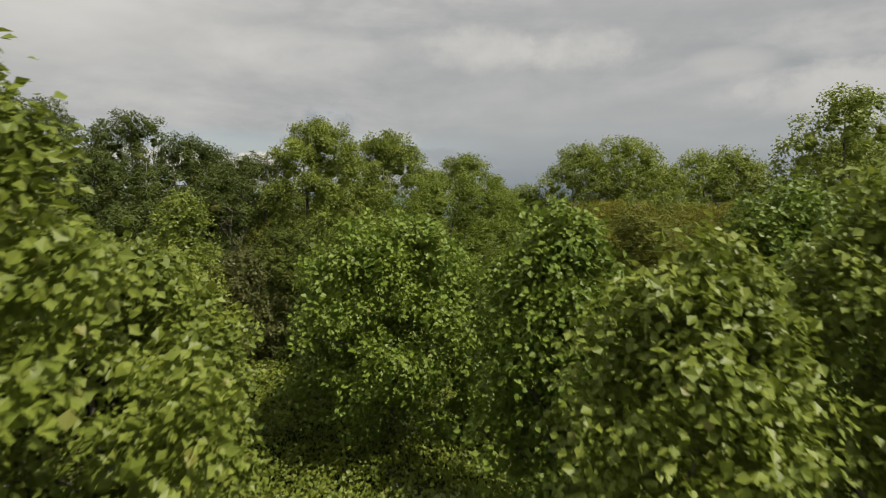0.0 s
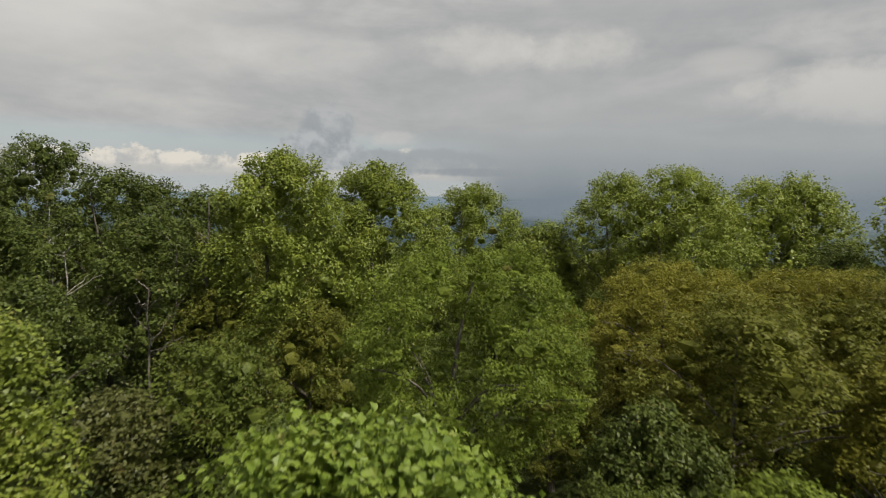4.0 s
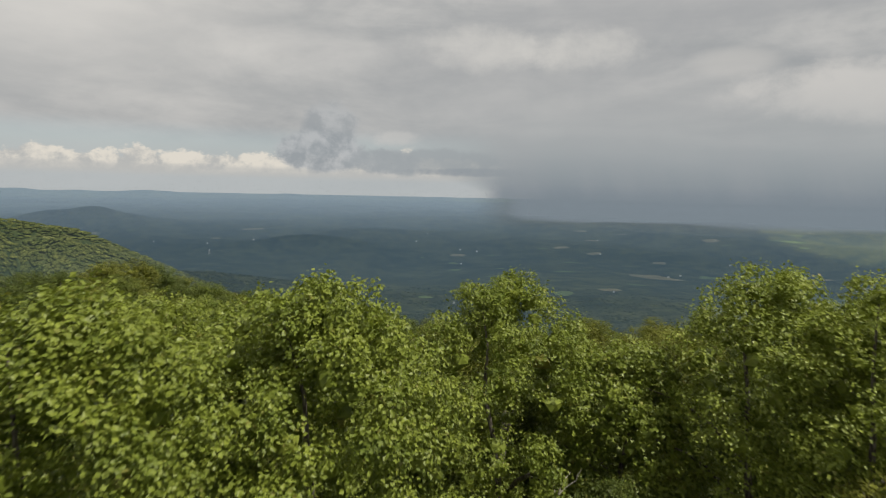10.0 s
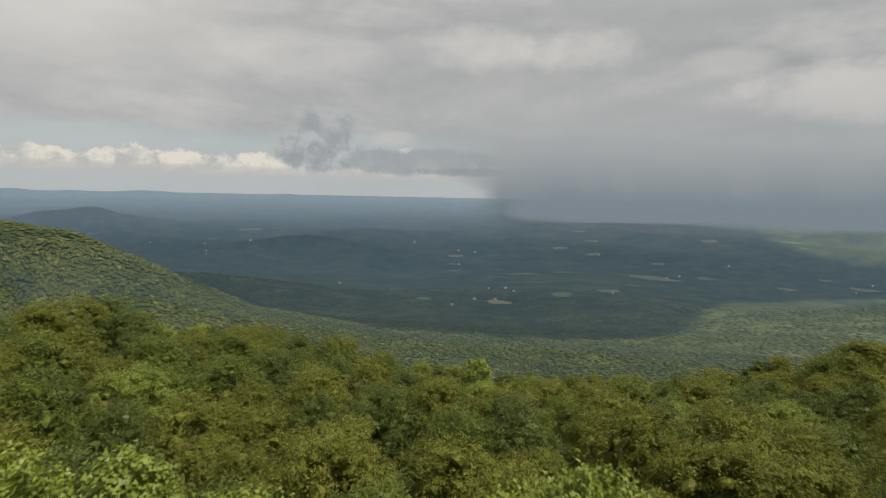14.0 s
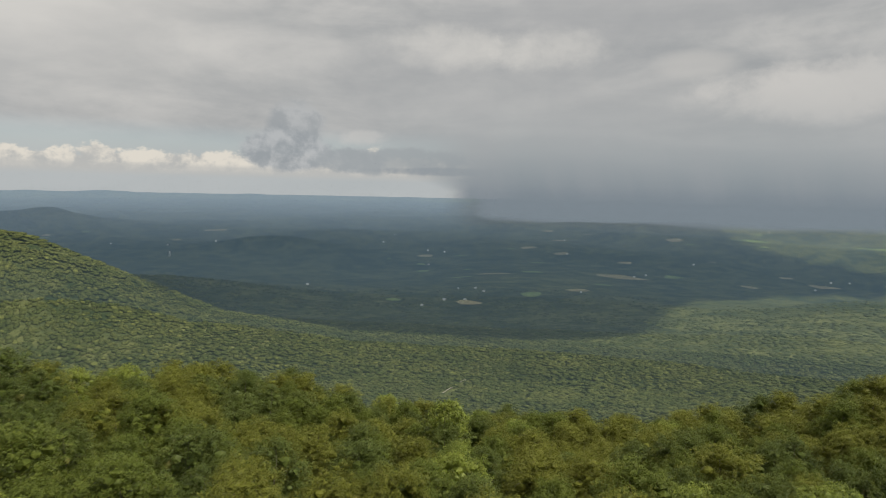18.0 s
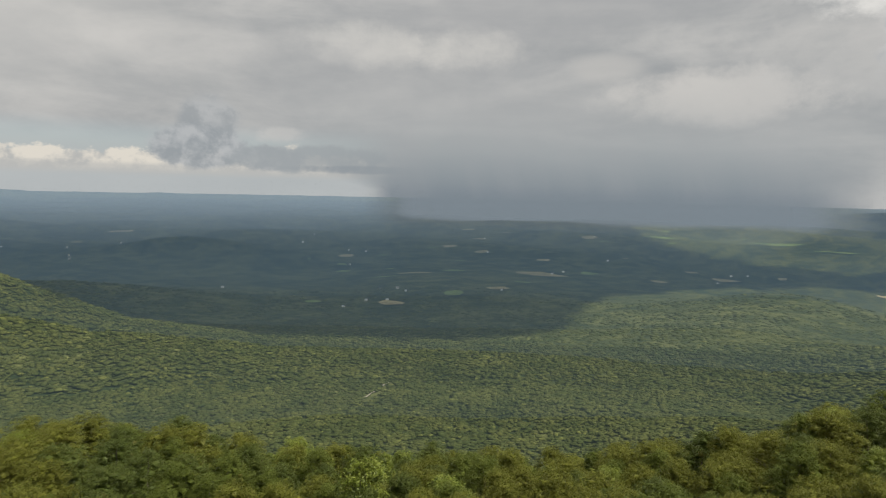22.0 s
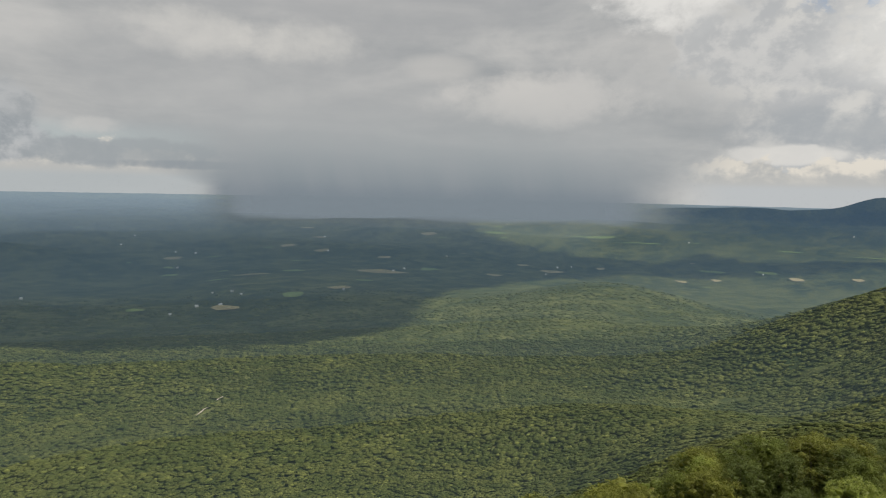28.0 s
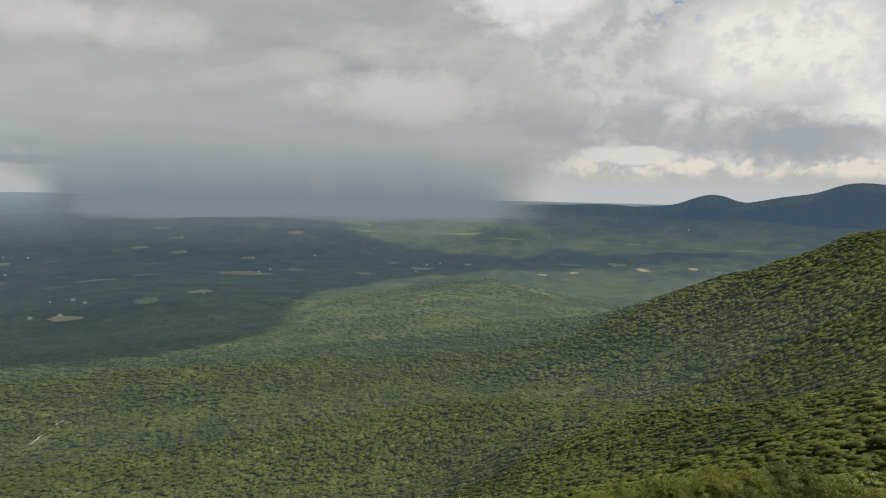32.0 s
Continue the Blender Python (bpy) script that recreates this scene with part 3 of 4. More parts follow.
def clumps(rnd, shape, foot, top, radius, n_big, big, n_sub, lump):
    """Bough masses that make up a crown, each with its own sprays on its outer and upper side."""
    bc, br = boughs(rnd, shape, foot, top, radius, n_big, big)
    out = np.stack([bc[:, 0], bc[:, 1], 0 * bc[:, 0]], 1)
    out /= np.linalg.norm(out, axis=1)[:, None] + 0.3
    u = rnd.normal(size=(n_big, n_sub, 3)) + 0.75 * out[:, None] + np.array([0, 0, 0.55])
    u /= np.linalg.norm(u, axis=2)[..., None]
    c = bc[:, None] + u * (br[:, None, None] * rnd.uniform(.55, 1.0, (n_big, n_sub, 1)))
    c = c.reshape(-1, 3)
    c[:, 2] = np.minimum(c[:, 2], top - lump * 0.4)
    return c, lump * rnd.uniform(.6, 1.3, n_big * n_sub), bc, br


def make_tree(name, x, y, top, radius, leaf, shape="ovate", foot=None, n_bough=60, n_leaf=9000, size=0.15, lump=0.75, flat=0.85,
              seed=1, bark=None, limbs=7, label="", category="tree", group="", base=None, droop=0.25, fold=True, fine=0, share=0.5, big=0.0, n_big=60, n_sub=8):
    """top and foot of the crown are heights in the world; the tree stands on the land."""
    rnd = np.random.RandomState(seed)
    z0 = float(ground(x, y)) - 0.15 if base is None else base
    tall = top - z0
    foot = tall * 0.3 if foot is None else foot - z0
    root = new(name)
    root.location = (x, y, z0)
    tagged(root, label, category, group)
    if big:
        c, r, inner, thickness = clumps(rnd, shape, foot, tall, radius, n_big, big, n_sub, lump)
    else:
        c, r = boughs(rnd, shape, foot, tall, radius, n_bough, lump)
        inner, thickness = c, r
    sway = np.cumsum(rnd.normal(scale=0.05 * radius, size=(8, 2)), 0)
    hs = np.linspace(0, tall * 0.93, 8)
    stem = np.column_stack([sway[:, 0] - sway[0, 0], sway[:, 1] - sway[0, 1], hs])
    thick = 0.014 * tall + 0.02
    v, f = tube(stem, thick * np.linspace(1, .12, 8) * np.array([1.35] + [1] * 7), 8, seed)
    part("trunk", v, f, bark or BARK, root, smooth_faces=True)
    order = np.argsort(-np.hypot(c[:, 0], c[:, 1]))[: limbs * 3: 3]
    for k in order:
        end = c[k]
        h = max(end[2] - 0.55 * math.hypot(end[0], end[1]) - 0.3, tall * 0.15)
        a = np.array([np.interp(h, hs, stem[:, 0]), np.interp(h, hs, stem[:, 1]), h])
        s = np.linspace(0, 1, 6)[:, None]
        line = a + (end - a) * s + np.array([0, 0, 1]) * np.sin(s * 3.14) * 0.12 * np.linalg.norm(end - a) + rnd.normal(scale=.04, size=(6, 3)) * s
        v, f = tube(line, thick * .42 * np.linspace(1, .2, 6), 5, seed + int(k))
        part("limb", v, f, bark or BARK, root, smooth_faces=True)
    core = np.column_stack([inner[:, 0] * .86, inner[:, 1] * .86, inner[:, 2] - 0.15 * thickness])
    v, f = joined(thick_of(rnd, core, thickness, share, flat, fine, 0.3 + 0.15 * fine), leaves(rnd, c, r, n_leaf, size, flat, droop, fold=fold))
    part("crown", v, f, leaf, root)
    return root


# the trees round the clearing and along the brow: x, y, top, crown radius, foot of the crown, sprays, leaves, leaf size
CLEARING = [(-6.0, 6.4, 9.9, 3.3, 0.0, 70, 26000, 0.16, "tulip tree with large yellow-green leaves beside the clearing"),
            (-6.7, 11.8, 7.5, 2.9, 0.2, 60, 22000, 0.16, "young tulip tree with large yellow-green leaves"),
            (3.7, 8.8, 7.9, 1.75, 1.0, 44, 15000, 0.16, "young tulip tree with large yellow-green leaves"),
            (7.1, 9.6, 8.9, 2.0, 0.8, 50, 16000, 0.16, "young tulip tree with yellow-green leaves"),
            (2.5, 13.4, 8.2, 1.45, 1.8, 44, 15000, 0.15, "young tulip tree with bright green leaves"),
            (9.4, 17.2, 8.9, 2.2, 1.0, 50, 15000, 0.15, "young tulip tree with bright green leaves"),
            (-1.45, 18.9, 7.7, 2.9, 1.5, 90, 30000, 0.15, "young tulip tree in bright green leaf, branched to the ground")]
for i, (x, y, top, rad, foot, nb, n, size, label) in enumerate(CLEARING):
    make_tree("tulip_tree", x, y, top, rad, FRESH if i > 3 else TULIP, "tulip" if i else "dome", foot, 0, n, size, 0.30, seed=11 + i, big=0.62, n_big=2 * nb, n_sub=7, share=0.30,
              label=label, group="young tulip trees round the clearing")
BROW = [  # x, y, top, crown radius, number of leaves
    (-8.0, 40.2, 12.8, 3.9, 60000), (-4.2, 44.6, 12.5, 3.8, 60000), (1.7, 53.2, 11.6, 4.0, 48000), (6.6, 52.6, 9.2, 2.7, 22000),
    (11.0, 50.6, 12.5, 3.7, 38000), (13.6, 47.2, 12.8, 3.9, 40000), (22.5, 55.0, 12.6, 3.9, 18000), (25.6, 55.5, 13.0, 3.9, 18000), (31.5, 49.0, 13.9, 3.9, 14000),
    (18.2, 53.0, 11.2, 3.5, 16000), (35.0, 53.0, 13.8, 3.9, 12000), (28.0, 58.0, 12.2, 3.5, 12000), (20.3, 31.5, 14.2, 3.3, 20000), (-6.6, 57.0, 9.2, 2.7, 22000), (-15.1, 59.0, 9.4, 2.9, 22000), (-11.5, 60.8, 8.6, 2.2, 16000),
    (4.4, 136.0, -8.2, 2.6, 6000), (14.2, 135.5, -10.9, 2.6, 6000)]
for i, (x, y, top, rad, n) in enumerate(BROW):
    make_tree("tulip_tree", x, y, top, rad, TULIP, "tulip", 0.5 if y < 100 else top - 7, 0, n, 0.125 if n > 30000 else 0.145 if n > 17000 else 0.19 if y < 100 else 0.24, 0.38, seed=30 + i, fold=n > 30000, share=0.36,
              big=0.80, n_big=int(30 + 36 * rad) if y < 100 else 40, n_sub=6, label="tall tulip tree in full yellow-green leaf", group="tulip trees on the brow")
make_tree("locust_tree", 0.6, 31.0, 9.4, 4.3, LOCUST, "spread", 1.0, 0, 70000, 0.085, 0.36, 0.55, seed=50, fold=False, big=0.80, n_big=130, n_sub=8, share=0.32, label="feathery green locust tree with layered sprays")
for i, (x, y, top, rad) in enumerate(((9.9, 37.2, 8.3, 4.2), (16.3, 36.6, 8.2, 4.3))):
    make_tree("tree", x, y, top, rad, OLIVE, "spread", 1.0, 0, 70000, 0.085, 0.36, 0.55, seed=55 + i, fold=False, big=0.80, n_big=140, n_sub=8, share=0.32, label="spreading olive-green tree with a flat layered crown", group="olive-green trees")
OAKS = ((-22, 44.5, 13.8, 3.6), (-17.5, 43, 12.0, 3.2), (-14.5, 46, 11.0, 2.8), (-27, 41, 14.2, 3.8), (-20, 37, 10.5, 3.0), (-14, 38.5, 9.6, 2.6), (-33, 43, 13.6, 3.6), (-16, 33, 7.5, 2.6), (-31, 50, 14.2, 3.6), (-25.5, 49, 13.4, 3.4), (-18, 48.5, 11.6, 3.0))
for i, (x, y, top, rad) in enumerate(OAKS):
    make_tree("oak_tree", x, y, top, rad * 1.1, OAK, "round", 2.4, 0, 20000, 0.12, 0.36, seed=60 + i, fold=False, share=0.40, big=0.75, n_big=76, n_sub=6, label="dark green oak with a thin grey trunk", group="oaks beside the brow")




def bare_tree(x, y, top, label, tufts, bark, seed):
    """A thin half-dead tree: crooked stem, bare forks, a few tufts of leaves at their ends."""
    rnd = np.random.RandomState(seed)
    z0 = float(ground(x, y)) - 0.15
    tall = top - z0
    root = tagged(new("tree"), label, "tree", "half-dead trees in the wood")
    root.location = (x, y, z0)
    bend = np.cumsum(rnd.normal(scale=0.10, size=(9, 2)), 0)
    hs = np.linspace(0, tall * 0.9, 9)
    stem = np.column_stack([bend[:, 0], bend[:, 1], hs])
    v, f = tube(stem, 0.085 * np.linspace(1, .25, 9), 7, seed)
    part("trunk", v, f, bark, root, smooth_faces=True)
    ends = []
    for k in range(9):
        h = tall * rnd.uniform(.5, .9)
        a = np.array([np.interp(h, hs, stem[:, 0]), np.interp(h, hs, stem[:, 1]), h])
        ang, reach = k * 2.4, rnd.uniform(.6, 1.5)
        end = a + np.array([math.cos(ang) * reach, math.sin(ang) * reach, rnd.uniform(.3, 1.2)])
        end[2] = min(end[2], tall - 0.2)
        s = np.linspace(0, 1, 6)[:, None]
        line = a + (end - a) * s + rnd.normal(scale=.07, size=(6, 3)) * s
        v, f = tube(line, 0.030 * np.linspace(1, .25, 6), 5, seed + k)
        part("limb", v, f, bark, root, smooth_faces=True)
        ends.append(end)
    if tufts:
        ends = np.array(sorted(ends, key=lambda e: -e[2])[:tufts])
        v, f = leaves(rnd, ends, np.full(len(ends), .42), tufts * 110, 0.16, 0.5, 0.2, 0.2)
        part("crown", v, f, OAK, root)
    return root


bare_tree(-10.7, 38.4, 12.0, "tall thin half-dead tree with leaf tufts at its top", 7, BARK, 81)
bare_tree(-12.6, 37.2, 9.6, "dead grey snag with bare forked limbs", 2, BARK, 82)
bare_tree(-11.6, 33.5, 8.2, "dead pale snag among dark oaks", 2, BARK, 83)
bare_tree(-15.5, 35.5, 9.4, "dead grey snag with bare forked limbs", 3, PALE, 84)
bare_tree(3.4, 50.5, 5.2, "small bleached dead tree between tulip trees", 0, PALE, 85)
bare_tree(-18.6, 39.0, 11.2, "thin half-dead tree with few leaves", 4, PALE, 86)
SHRUBS = [(-8.6, 25.6, 5.9, 2.3, SUMAC, "brownish seeding shrub"), (-9.6, 22.9, 8.3, 1.9, TULIP, "young tulip tree in yellow-green leaf"),
          (-7.4, 12.6, 5.0, 1.6, SUMAC, "brownish seeding shrub"), (-8.6, 18.2, 5.6, 2.0, LOCUST, "green leafy shrub"),
          (5.8, 15.4, 4.8, 1.8, TULIP, "young tulip tree in yellow-green leaf"), (2.4, 20.6, 5.2, 1.8, LOCUST, "bright green leafy shrub"),
          (9.8, 19.0, 7.4, 2.3, OLIVE, "olive-green leafy shrub"), (-11.5, 14.5, 6.4, 2.2, SUMAC, "brownish seeding shrub"),
          (-4.4, 26.0, 5.0, 2.2, OAK, "dark green leafy shrub"), (5.6, 26.5, 5.6, 2.2, OAK, "dark green leafy shrub"), (13.5, 27.0, 7.8, 2.8, OLIVE, "olive-green leafy shrub"),
          (8.2, 15.8, 5.4, 2.0, TULIP, "young tulip tree in yellow-green leaf"), (11.8, 22.5, 7.2, 2.5, OLIVE, "olive-green leafy shrub"), (6.4, 21.6, 5.8, 2.1, LOCUST, "bright green leafy shrub"),
          (-10.2, 11.2, 5.4, 2.0, LOCUST, "bright green leafy shrub"), (-13.5, 19.5, 7.0, 2.4, TULIP, "young tulip tree in yellow-green leaf")]
for i, (x, y, top, rad, leaf, label) in enumerate(SHRUBS):
    make_tree("shrub", x, y, top, rad, leaf, "bush", 0.4, 0, 15000, 0.11, 0.30, seed=90 + i, limbs=5, fold=False, share=0.40, big=0.55, n_big=76, n_sub=6, label=label + " among the trees", category="shrub", group="shrubs round the clearing")


# ---- the wood: single trees near by, joined woods further off ----
def put(rnd, protos, pos, scale, turn, lean=None):
    """Many copies of small arrays (verts, faces) in one array."""
    vs, fs, base = [], [], 0
    pick = rnd.randint(0, len(protos), len(pos))
    for k, (v, f) in enumerate(protos):
        m = pick == k
        if not m.any():
            continue
        c, s = np.cos(turn[m])[:, None], np.sin(turn[m])[:, None]
        sc = scale[m]
        q = np.stack([c * v[:, 0] - s * v[:, 1], s * v[:, 0] + c * v[:, 1], np.repeat(v[None, :, 2], m.sum(), 0)], -1) * sc[:, None, :]
        if lean is not None:
            q[..., 2] += q[..., 0] * lean[0][m][:, None] + q[..., 1] * lean[1][m][:, None]
        q = q + pos[m][:, None]
        n = m.sum()
        vs.append(q.reshape(-1, 3))
        fs.append((f[None] + base + (np.arange(n) * len(v))[:, None, None]).reshape(-1, f.shape[1]))
        base += n * len(v)
    return np.concatenate(vs), np.concatenate(fs)


def scattered(rnd, r0, r1, a0, a1, gap):
    """Jittered places on a square net inside a sector of the land."""
    n = int(r1 / gap) + 2
    i, j = np.meshgrid(np.arange(-n, n), np.arange(-n, n))
    x = HUB[0] + (i + rnd.uniform(-.7, .7, i.shape)) * gap
    y = HUB[1] + (j + rnd.uniform(-.7, .7, i.shape)) * gap
    r, a = np.hypot(x - HUB[0], y - HUB[1]), np.degrees(np.arctan2(x - HUB[0], y - HUB[1]))
    m = (r >= r0) & (r < r1) & (a > a0) & (a < a1)
    return x[m], y[m]


def tuft_crown(rnd, lumps, n, size, level=0, share=0.92):
    """A crown for the distance, one unit in radius: ragged lumps with loose sprays all over them."""
    c = np.zeros((1, 3))
    r = np.array([0.85])
    if lumps > 1:
        a = np.arange(lumps) * 2.4 + rnd.uniform(0, 1)
        q = np.sqrt((np.arange(lumps) + .5) / lumps) * (0.62 if lumps < 8 else 0.85)
        c = np.stack([q * np.cos(a), q * np.sin(a), 0.45 - 0.9 * q ** 2 + rnd.uniform(-.12, .12, lumps)], 1)
        r = rnd.uniform(.30, .48, lumps) * (1.5 if lumps < 5 else 1.15 if lumps < 8 else 0.62)
    core = thick_of(rnd, c, r, share, 0.9, level, 0.22)
    v, f = core
    keep = v[f][:, :, 2].mean(1) > -0.35
    if not n:
        return v, f[keep]
    return joined((v, f[keep]), leaves(rnd, c, r, n, size, 0.9, 0.2, 0.75, 3, False))


taken = [(x, y, 0.75 * r) for x, y, _, r, *_ in CLEARING + BROW] + [(0.6, 31, 3.4), (9.8, 37, 3.6), (16.2, 36.6, 3.6)] + [(x, y, 2.2) for x, y, _, r in OAKS] + [(x, y, r) for x, y, _, r, *_ in SHRUBS]
wood = np.random.RandomState(77)


def single_trees():
    """Wood trees one by one: a few grown once, then set out; those beyond the brow have fewer and larger sprays."""
    sorts = ((OAK, "round", 0.85, "dark green oak in the wood", "oak_tree"), (TULIP, "tulip", 0.9, "yellow-green tulip tree in the wood", "tulip_tree"),
             (WOOD_GREEN, "dome", 0.85, "feathery green locust in the wood", "locust_tree"), (WOOD_OLIVE, "spread", 0.8, "olive-green spreading tree in the wood", "elm_tree"),
             (OAK, "spread", 0.85, "broad dark oak in the wood", "oak_tree"), (WOOD_OLIVE, "round", 0.85, "olive-green hickory in the wood", "hickory_tree"))
    i, j = np.meshgrid(np.arange(-12, 19), np.arange(0, 29))
    x, y = (i + wood.uniform(-.4, .4, i.shape)) * 5.4, 13 + (j + wood.uniform(-.4, .4, i.shape)) * 5.4
    grown = {}
    for a, b in zip(x.ravel(), y.ravel()):
        away, head = math.hypot(a - HUB[0], b - HUB[1]), math.degrees(math.atan2(a - HUB[0], b - HUB[1]))
        beyond = -48 < head < 66 and away < 124
        if (not beyond and (abs(a) > 6 + 0.70 * b or b > 97 or a > 56)) or (abs(a) < 11 and b < 23) or (-19 < a < -8 and 24 < b < 37) or any((a - p) ** 2 + (b - q) ** 2 < r * r for p, q, r in taken):
            continue
        z = float(ground(a, b))
        side = min(abs(a) / 16, 1.0)
        tall = (5.2 + 4.2 * side if b < 57 else 8.9) * wood.uniform(.80, 1.14)
        k = wood.choice(6, p=(.18, .03, .19, .22, .14, .24) if a < -8 else (.13, .06, .22, .25, .10, .24))
        near = b < 57
        m = pose(a, b, z - 0.15, 0, 0, wood.uniform(0, 360))
        s = tall / 9.6
        if (k, near) not in grown:
            leaf, shape, flat, label, kind = sorts[k]
            ob = make_tree(kind, 0, 0, 10.0, 3.05, leaf, shape, 1.2, 0, 24000, 0.10, 0.36, flat, fold=False, share=0.40, big=0.95, n_big=72, n_sub=8,
                           seed=200 + k, limbs=4 if near else 2, label=label, group="trees of the wood", base=0.0)
            grown[k, near] = ob
            ob.matrix_basis = m
        else:
            ob = copy_thing(grown[k, near], m)
        ob.scale = (s * wood.uniform(.95, 1.2), s * wood.uniform(.95, 1.2), s)


single_trees()


# fields on the lowland: heading, true distance, half width, half depth, kind
FIELD_PLAN = [(5.1, 2159, 74, 50, "tan"), (11.1, 2339, 66, 70, "green"), (15.2, 2478, 62, 66, "tan"), (19.0, 3266, 163, 90, "tan"), (23.2, 3465, 66, 75, "green"),
              (19.3, 4091, 60, 95, "tan"), (6.9, 3092, 113, 60, "tan"), (10.8, 3217, 73, 50, "green"), (17.5, 2766, 57, 60, "green"), (29.4, 3339, 64, 75, "tan"),
              (31.8, 4089, 48, 75, "tan"), (34.2, 3838, 126, 120, "tan"), (38.8, 4112, 49, 78, "tan"), (10.5, 4917, 76, 110, "tan"), (1.2, 4492, 65, 105, "tan"),
              (13.6, 4491, 69, 111, "tan"), (-1.7, 2167, 32, 32, "green"), (12.3, 7542, 117, 138, "tan"), (-17.2, 6867, 137, 113, "tan"), (23.1, 6415, 99, 150, "tan"),
              (13.3, 6216, 74, 118, "tan"), (40.4, 3300, 100, 45, "straw"), (45.6, 3714, 51, 70, "straw"), (48.3, 3837, 45, 50, "straw"), (54.2, 4059, 48, 75, "straw"),
              (58.3, 4232, 42, 63, "straw"), (29.1, 6770, 216, 200, "green"), (38.5, 7317, 366, 420, "green"), (42.6, 6165, 252, 125, "green"), (53.5, 5959, 163, 88, "green"),
              (59.0, 5781, 184, 88, "green"), (48.1, 4162, 114, 75, "green"), (52.0, 4260, 116, 63, "green"), (61.9, 5504, 55, 88, "tan")]
# farms: heading and true distance
FARMS = [(4.91, 2199), (5.85, 2451), (2.99, 2195), (0.91, 2091), (-9.52, 2642), (24.89, 4265), (1.51, 3817), (-2.68, 5292), (33.97, 3638), (36.22, 4138),
         (34.99, 4088), (15.49, 2418), (6.63, 2375), (4.28, 2451), (-1.67, 6217), (-17.32, 4617), (-25.37, 5116), (-21.13, 4792), (20.03, 3316),
         (21.02, 3440), (2.96, 4767), (1.40, 4817), (14.14, 4466), (13.86, 6266), (23.63, 6440), (30.46, 9500), (46.05, 6613), (57.87, 9300), (51.80, 4185)]


def spot(head, far):
    return HUB[0] + far * math.sin(radians(head)), HUB[1] + far * math.cos(radians(head))


CLEAR = [(*spot(h, d), max(w, 20) * 1.1, dp) for h, d, w, dp, _ in FIELD_PLAN if d < 2700] + [(*spot(h, d), 16, 16) for h, d in FARMS if d < 2300]
ROADS = [((47, 930), (53, 943), (58, 956), (66, 966)), ((76, 993), (81, 1003), (88, 1012))]
CLEAR += [(x + 1, y - 8, 6, 10) for line in ROADS for x, y in line]


def woods(name, r0, r1, a0, a1, gap, protos, size, label, mat, lift=0.42, squat=1.0, thin=False, soft=False):
    """One joined wood; a list of materials splits it by kind of tree."""
    x, y = scattered(wood, r0, r1, a0, a1, gap)
    m = ~((np.abs(x) < 6 + 0.70 * y) & (y < 97) & (np.abs(x) < 56))
    for cx, cy, w, d in CLEAR:
        m &= (np.abs(x - cx) > w) | (np.abs(y - cy) > d)
    if thin:
        m &= wood.uniform(0, 1, len(x)) > ((np.hypot(x, y) - r0) / (r1 - r0) - 0.2) / 0.8
    x, y = x[m], y[m]
    n = len(x)
    s = size * np.exp(wood.normal(scale=.22, size=n)).clip(.6, 1.6) * (1 + 0.12 * rolling(x / 35, y / 35, 41))
    here = ground(x, y)
    z = here + lift * size + s * (0.42 if soft else 0.8) * squat
    scale = np.stack([s, s, s * wood.uniform(.75, 1.1, n) * squat], 1)
    turn = wood.uniform(0, 6.28, n)
    slope = [np.zeros(n), np.zeros(n)]
    if soft and r0 < 1400:
        slope = [(ground(x + 4, y) - here) / 4, (ground(x, y + 4) - here) / 4]
        even = np.hypot(*slope) < 0.9
        slope = [0.9 * q * even for q in slope]
    sort = (rolling(x / 22, y / 22, 43) + wood.normal(scale=0.9, size=n)).argsort().argsort() * len(mat) // n
    for k, leaf in enumerate(mat):
        w = sort == k
        v, f = put(wood, protos, np.stack([x, y, z], 1)[w], scale[w], turn[w], (slope[0][w], slope[1][w]) if soft else None)
        tagged(mesh_object(name, v, f, leaf, soft), label, "forest", kind="stuff")


woods("forest", 46, 124, -64, -48, 5.2, [tuft_crown(wood, 40, 900, 0.07, 0, 0.8) for _ in range(4)], 3.4, "dense broadleaf forest beside the brow", [OAK, WOOD_OLIVE], 0.3)
woods("forest", 124, 185, -48, 76, 5.2, [tuft_crown(wood, 30, 520, 0.075, 0, 0.70) for _ in range(6)], 3.4, "dense broadleaf forest falling from the brow", [OAK, WOOD_GREEN, WOOD_OLIVE], 0.6)
woods("forest", 185, 480, -40, 76, 5.4, [tuft_crown(wood, 6, 34, 0.15, 0, 0.80) for _ in range(8)], 4.3, "dense green broadleaf forest below the brow", [CANOPY], 0.1, 0.50, soft=True)
woods("forest", 480, 640, -43, 76, 5.8, [tuft_crown(wood, 5, 10, 0.16) for _ in range(12)], 4.9, "dense green broadleaf forest on the slope", [CANOPY], 0.0, 0.42, soft=True)
woods("forest", 640, 980, -41, 75, 6.6, [tuft_crown(wood, 3, 0, 0.2) for _ in range(16)], 5.7, "dense green broadleaf forest in the cove", [CANOPY], 0.0, 0.37, soft=True)
woods("forest", 980, 1400, -40, 75, 8.6, [tuft_crown(wood, 2, 0, 0.2) for _ in range(16)], 7.4, "green broadleaf forest at the foot of the slope", [CANOPY], 0.0, 0.34, soft=True)
woods("forest", 1400, 2600, -40, 75, 13.0, [tuft_crown(wood, 1, 0, 0.2) for _ in range(12)], 8.4, "distant green broadleaf forest", [CANOPY], -0.15, 0.30, True, True)


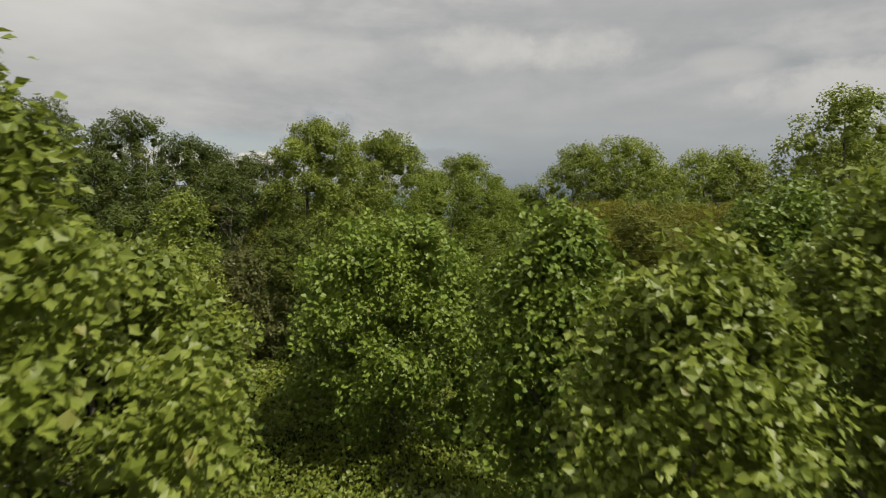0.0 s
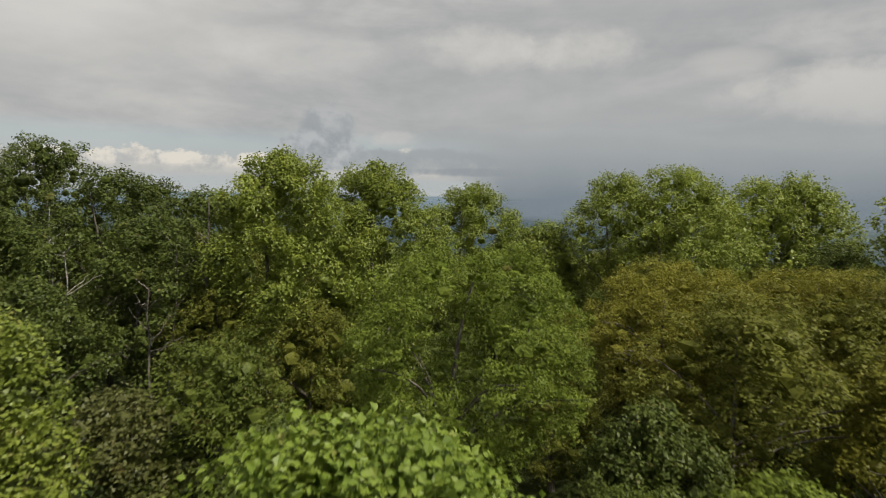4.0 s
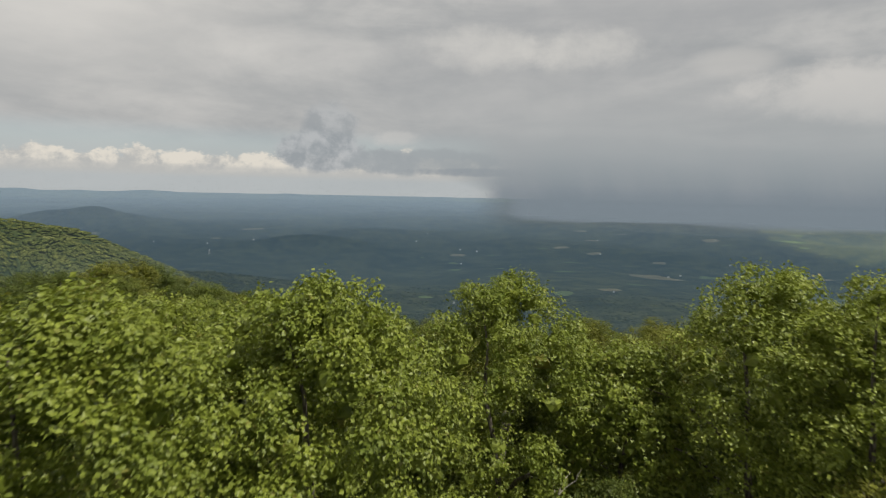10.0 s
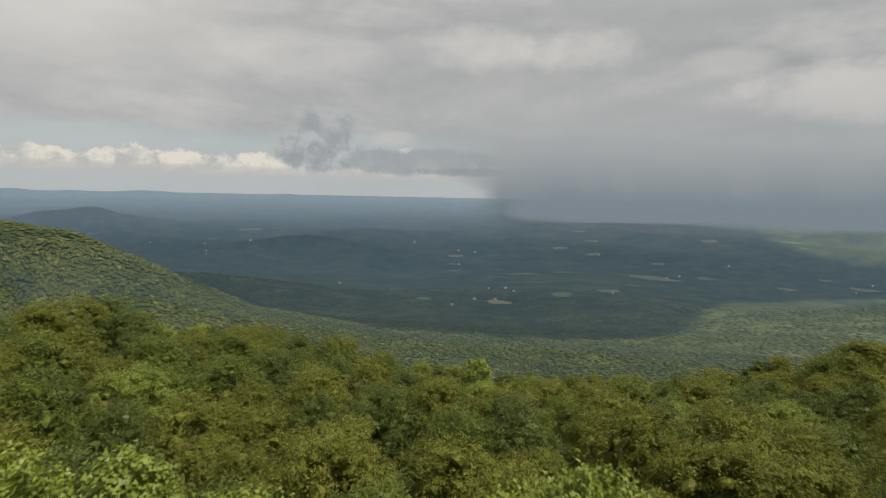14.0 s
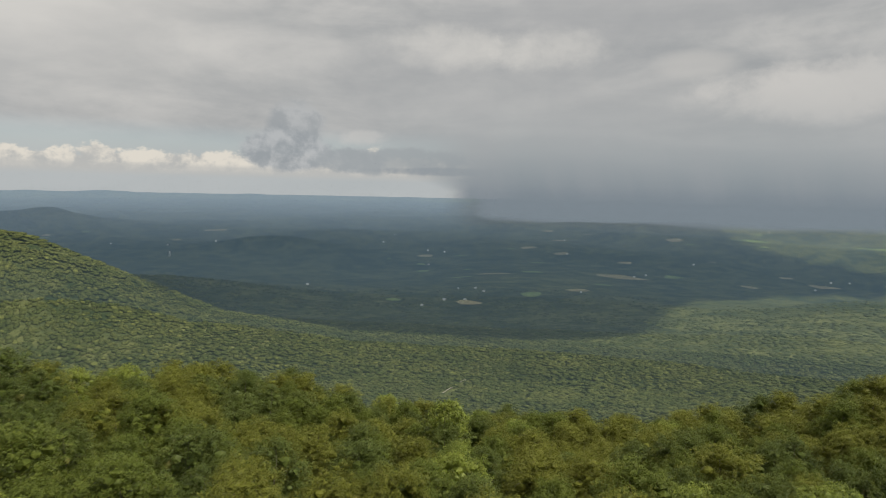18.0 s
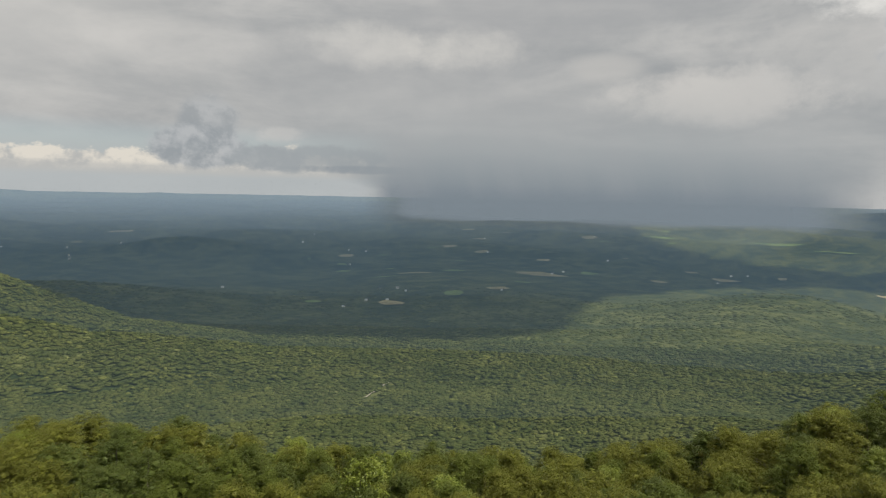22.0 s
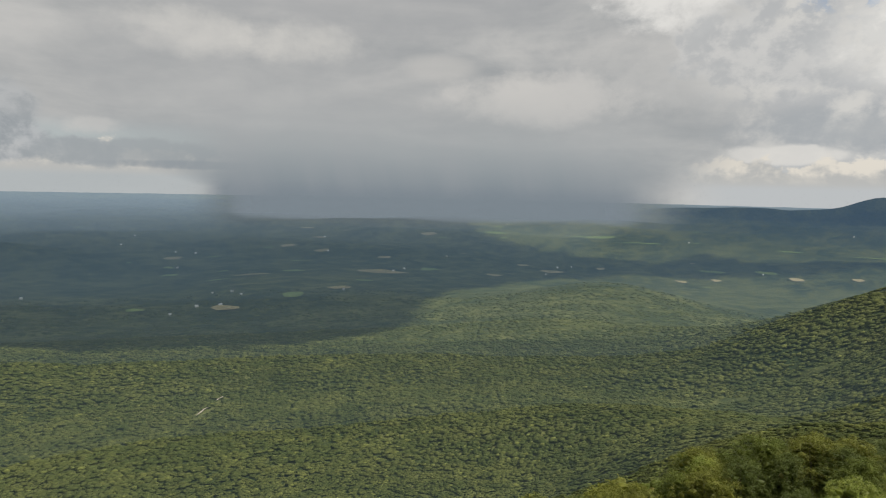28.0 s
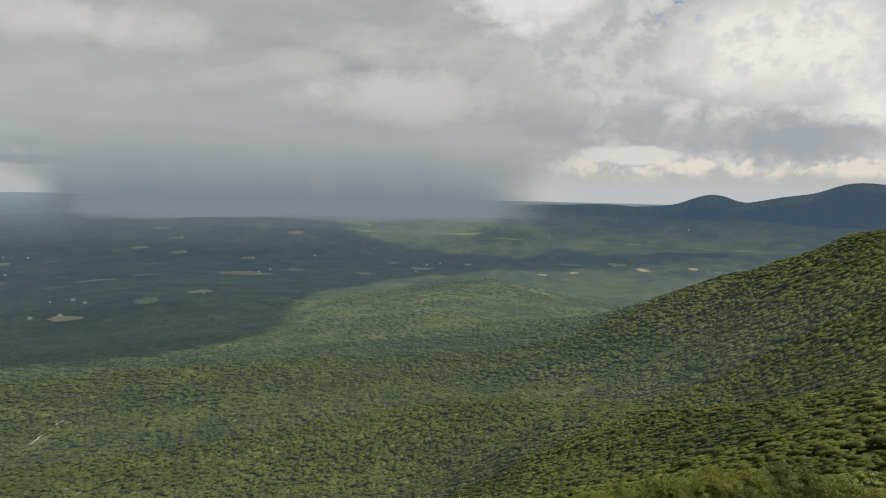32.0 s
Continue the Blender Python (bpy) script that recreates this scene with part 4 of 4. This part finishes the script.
def farmland():
    rnd = np.random.RandomState(5)
    plan = list(FIELD_PLAN)
    for k in range(40):
        plan.append((rnd.uniform(-30, 64), rnd.uniform(2900, 9500), rnd.uniform(25, 80), rnd.uniform(25, 80), ("green", "tan", "green", "green")[k % 4]))
    for head, far, wide, deep, kind in plan:
        m = rnd.randint(5, 8)
        turn = np.sort((np.arange(m) + rnd.uniform(-.32, .32, m)) * 2 * np.pi / m)
        reach = rnd.uniform(.45, 1.15, m)
        s = np.arange(14) * m / 14
        edge = [np.interp(s, np.arange(m + 1), np.append(q, q[0])) for q in (np.cos(turn) * reach, np.sin(turn) * reach)]
        cx, cy = spot(head, far)
        c, s = math.cos(radians(-head)), math.sin(radians(-head))
        rings = []
        for q in (0.02, 0.5, 1.0):
            u, v = edge[0] * wide * q, edge[1] * deep * q
            x, y = cx + u * c - v * s, cy + u * s + v * c
            rings.append(np.stack(drawn(x, y, ground(x, y) + 5.0), -1))
        v, f = sheet(np.stack([np.concatenate([r, r[:1]]) for r in rings]))
        words = {"tan": "mown tan field", "green": "green pasture", "straw": "pale straw field"}[kind]
        tagged(mesh_object("field", v, f, FIELDS[kind], True), words + " between the woods of the lowland", "field", "fields", "structure")
    for head, far in FARMS:
        x, y = spot(head, far)
        q = np.array(drawn(np.float64(x), np.float64(y), ground(x, y) + 5.0))
        k = (q[0] - HUB[0]) / (x - HUB[0])
        house(q, (14 + rnd.uniform(-3, 8)) * max(k, 0.4) * 0.5, rnd.uniform(-0.5, 0.5) - radians(head))


def house(at, long, turn):
    """A small farm building with a gable roof that overhangs its walls."""
    root = tagged(new("house"), "white farmhouse with a pale gable roof beside fields", "house", "farm buildings")
    root.location, root.rotation_euler = at, (0, 0, turn)
    w, d, h, r = long / 2, long * 0.32, long * 0.26, long * 0.46
    v = [(-w, -d, -3), (w, -d, -3), (w, d, -3), (-w, d, -3), (-w, -d, h), (w, -d, h), (w, d, h), (-w, d, h), (-w, 0, r), (w, 0, r)]
    part("wall", np.array(v), np.array([(0, 1, 5), (0, 5, 4), (1, 2, 6), (1, 6, 5), (2, 3, 7), (2, 7, 6), (3, 0, 4), (3, 4, 7), (4, 7, 8), (5, 9, 6)]), PAINT, root)
    o = long * 0.05
    v = []
    for z in (0.0, long * 0.025):
        v += [(-w - o, -d - o, h - o + z), (w + o, -d - o, h - o + z), (w + o, 0, r + z), (-w - o, 0, r + z), (-w - o, d + o, h - o + z), (w + o, d + o, h - o + z)]
    part("roof", np.array(v), np.array([(0, 3, 2, 1), (3, 4, 5, 2), (6, 7, 8, 9), (9, 8, 11, 10), (0, 1, 7, 6), (4, 10, 11, 5), (0, 6, 9, 3), (3, 9, 10, 4), (1, 2, 8, 7), (2, 5, 11, 8)]), ROOFS, root)
    return root


farmland()
for line in ROADS:
    p = np.array([(x, y) for x, y in line], float)
    side = np.array([0.8, -0.3])
    rows = [np.column_stack([q, ground(q[:, 0], q[:, 1]) + 2.5]) for q in (p - side, p + side)]
    v, f = sheet(np.stack(rows))
    tagged(mesh_object("road", v, f, GRAVEL, True), "pale gravel track showing through the forest", "road", kind="structure")


def water_tower():
    x, y = spot(-21.0, 4080)
    q = np.array(drawn(np.float64(x), np.float64(y), ground(x, y)))
    root = tagged(new("water_tower"), "white water tower on legs over the distant woods", "water tower")
    root.location, root.scale = q, (0.6, 0.6, 0.6)
    a = np.linspace(0, 2 * np.pi, 13)[:-1]
    prof = [(0.5, 26), (6.5, 29), (7.5, 33), (6.5, 38), (0.5, 41)]
    v = np.array([(r * math.cos(t), r * math.sin(t), z) for r, z in prof for t in a])
    i = np.arange(60).reshape(5, 12)
    j = np.roll(i, -1, 1)
    part("tank", v, np.stack([i[:-1], j[:-1], j[1:], i[1:]], -1).reshape(-1, 4), PAINT, root, smooth_faces=True)
    for k in range(6):
        t = k * math.pi / 3
        v, f = tube([(7 * math.cos(t), 7 * math.sin(t), -2), (6 * math.cos(t), 6 * math.sin(t), 31)], [0.6, 0.6], 6, k)
        part("leg", v, f, PAINT, root)


water_tower()


def undergrowth():
    n = 34000
    x, y = wood.uniform(-14, 14, n), wood.uniform(8, 30, n)
    keep = np.abs(x) < 4 + 0.7 * y
    x, y = x[keep], y[keep]
    up = (1.9 + 0.5 * rolling(x / 1.4, y / 1.4, 31).clip(-0.6, 1.6)) * wood.uniform(.25, 1.0, len(x)) ** .5
    c = np.stack([x, y, ground(x, y) + up], 1)
    v, f = leaves(wood, c, np.full(len(c), 0.28), len(c) * 5, 0.11, 1.0, 0.0, 0.2, 4, False)
    return tagged(mesh_object("undergrowth", v, f, WEEDS), "tall green weeds and brambles covering the clearing", "weeds", kind="stuff")


undergrowth()
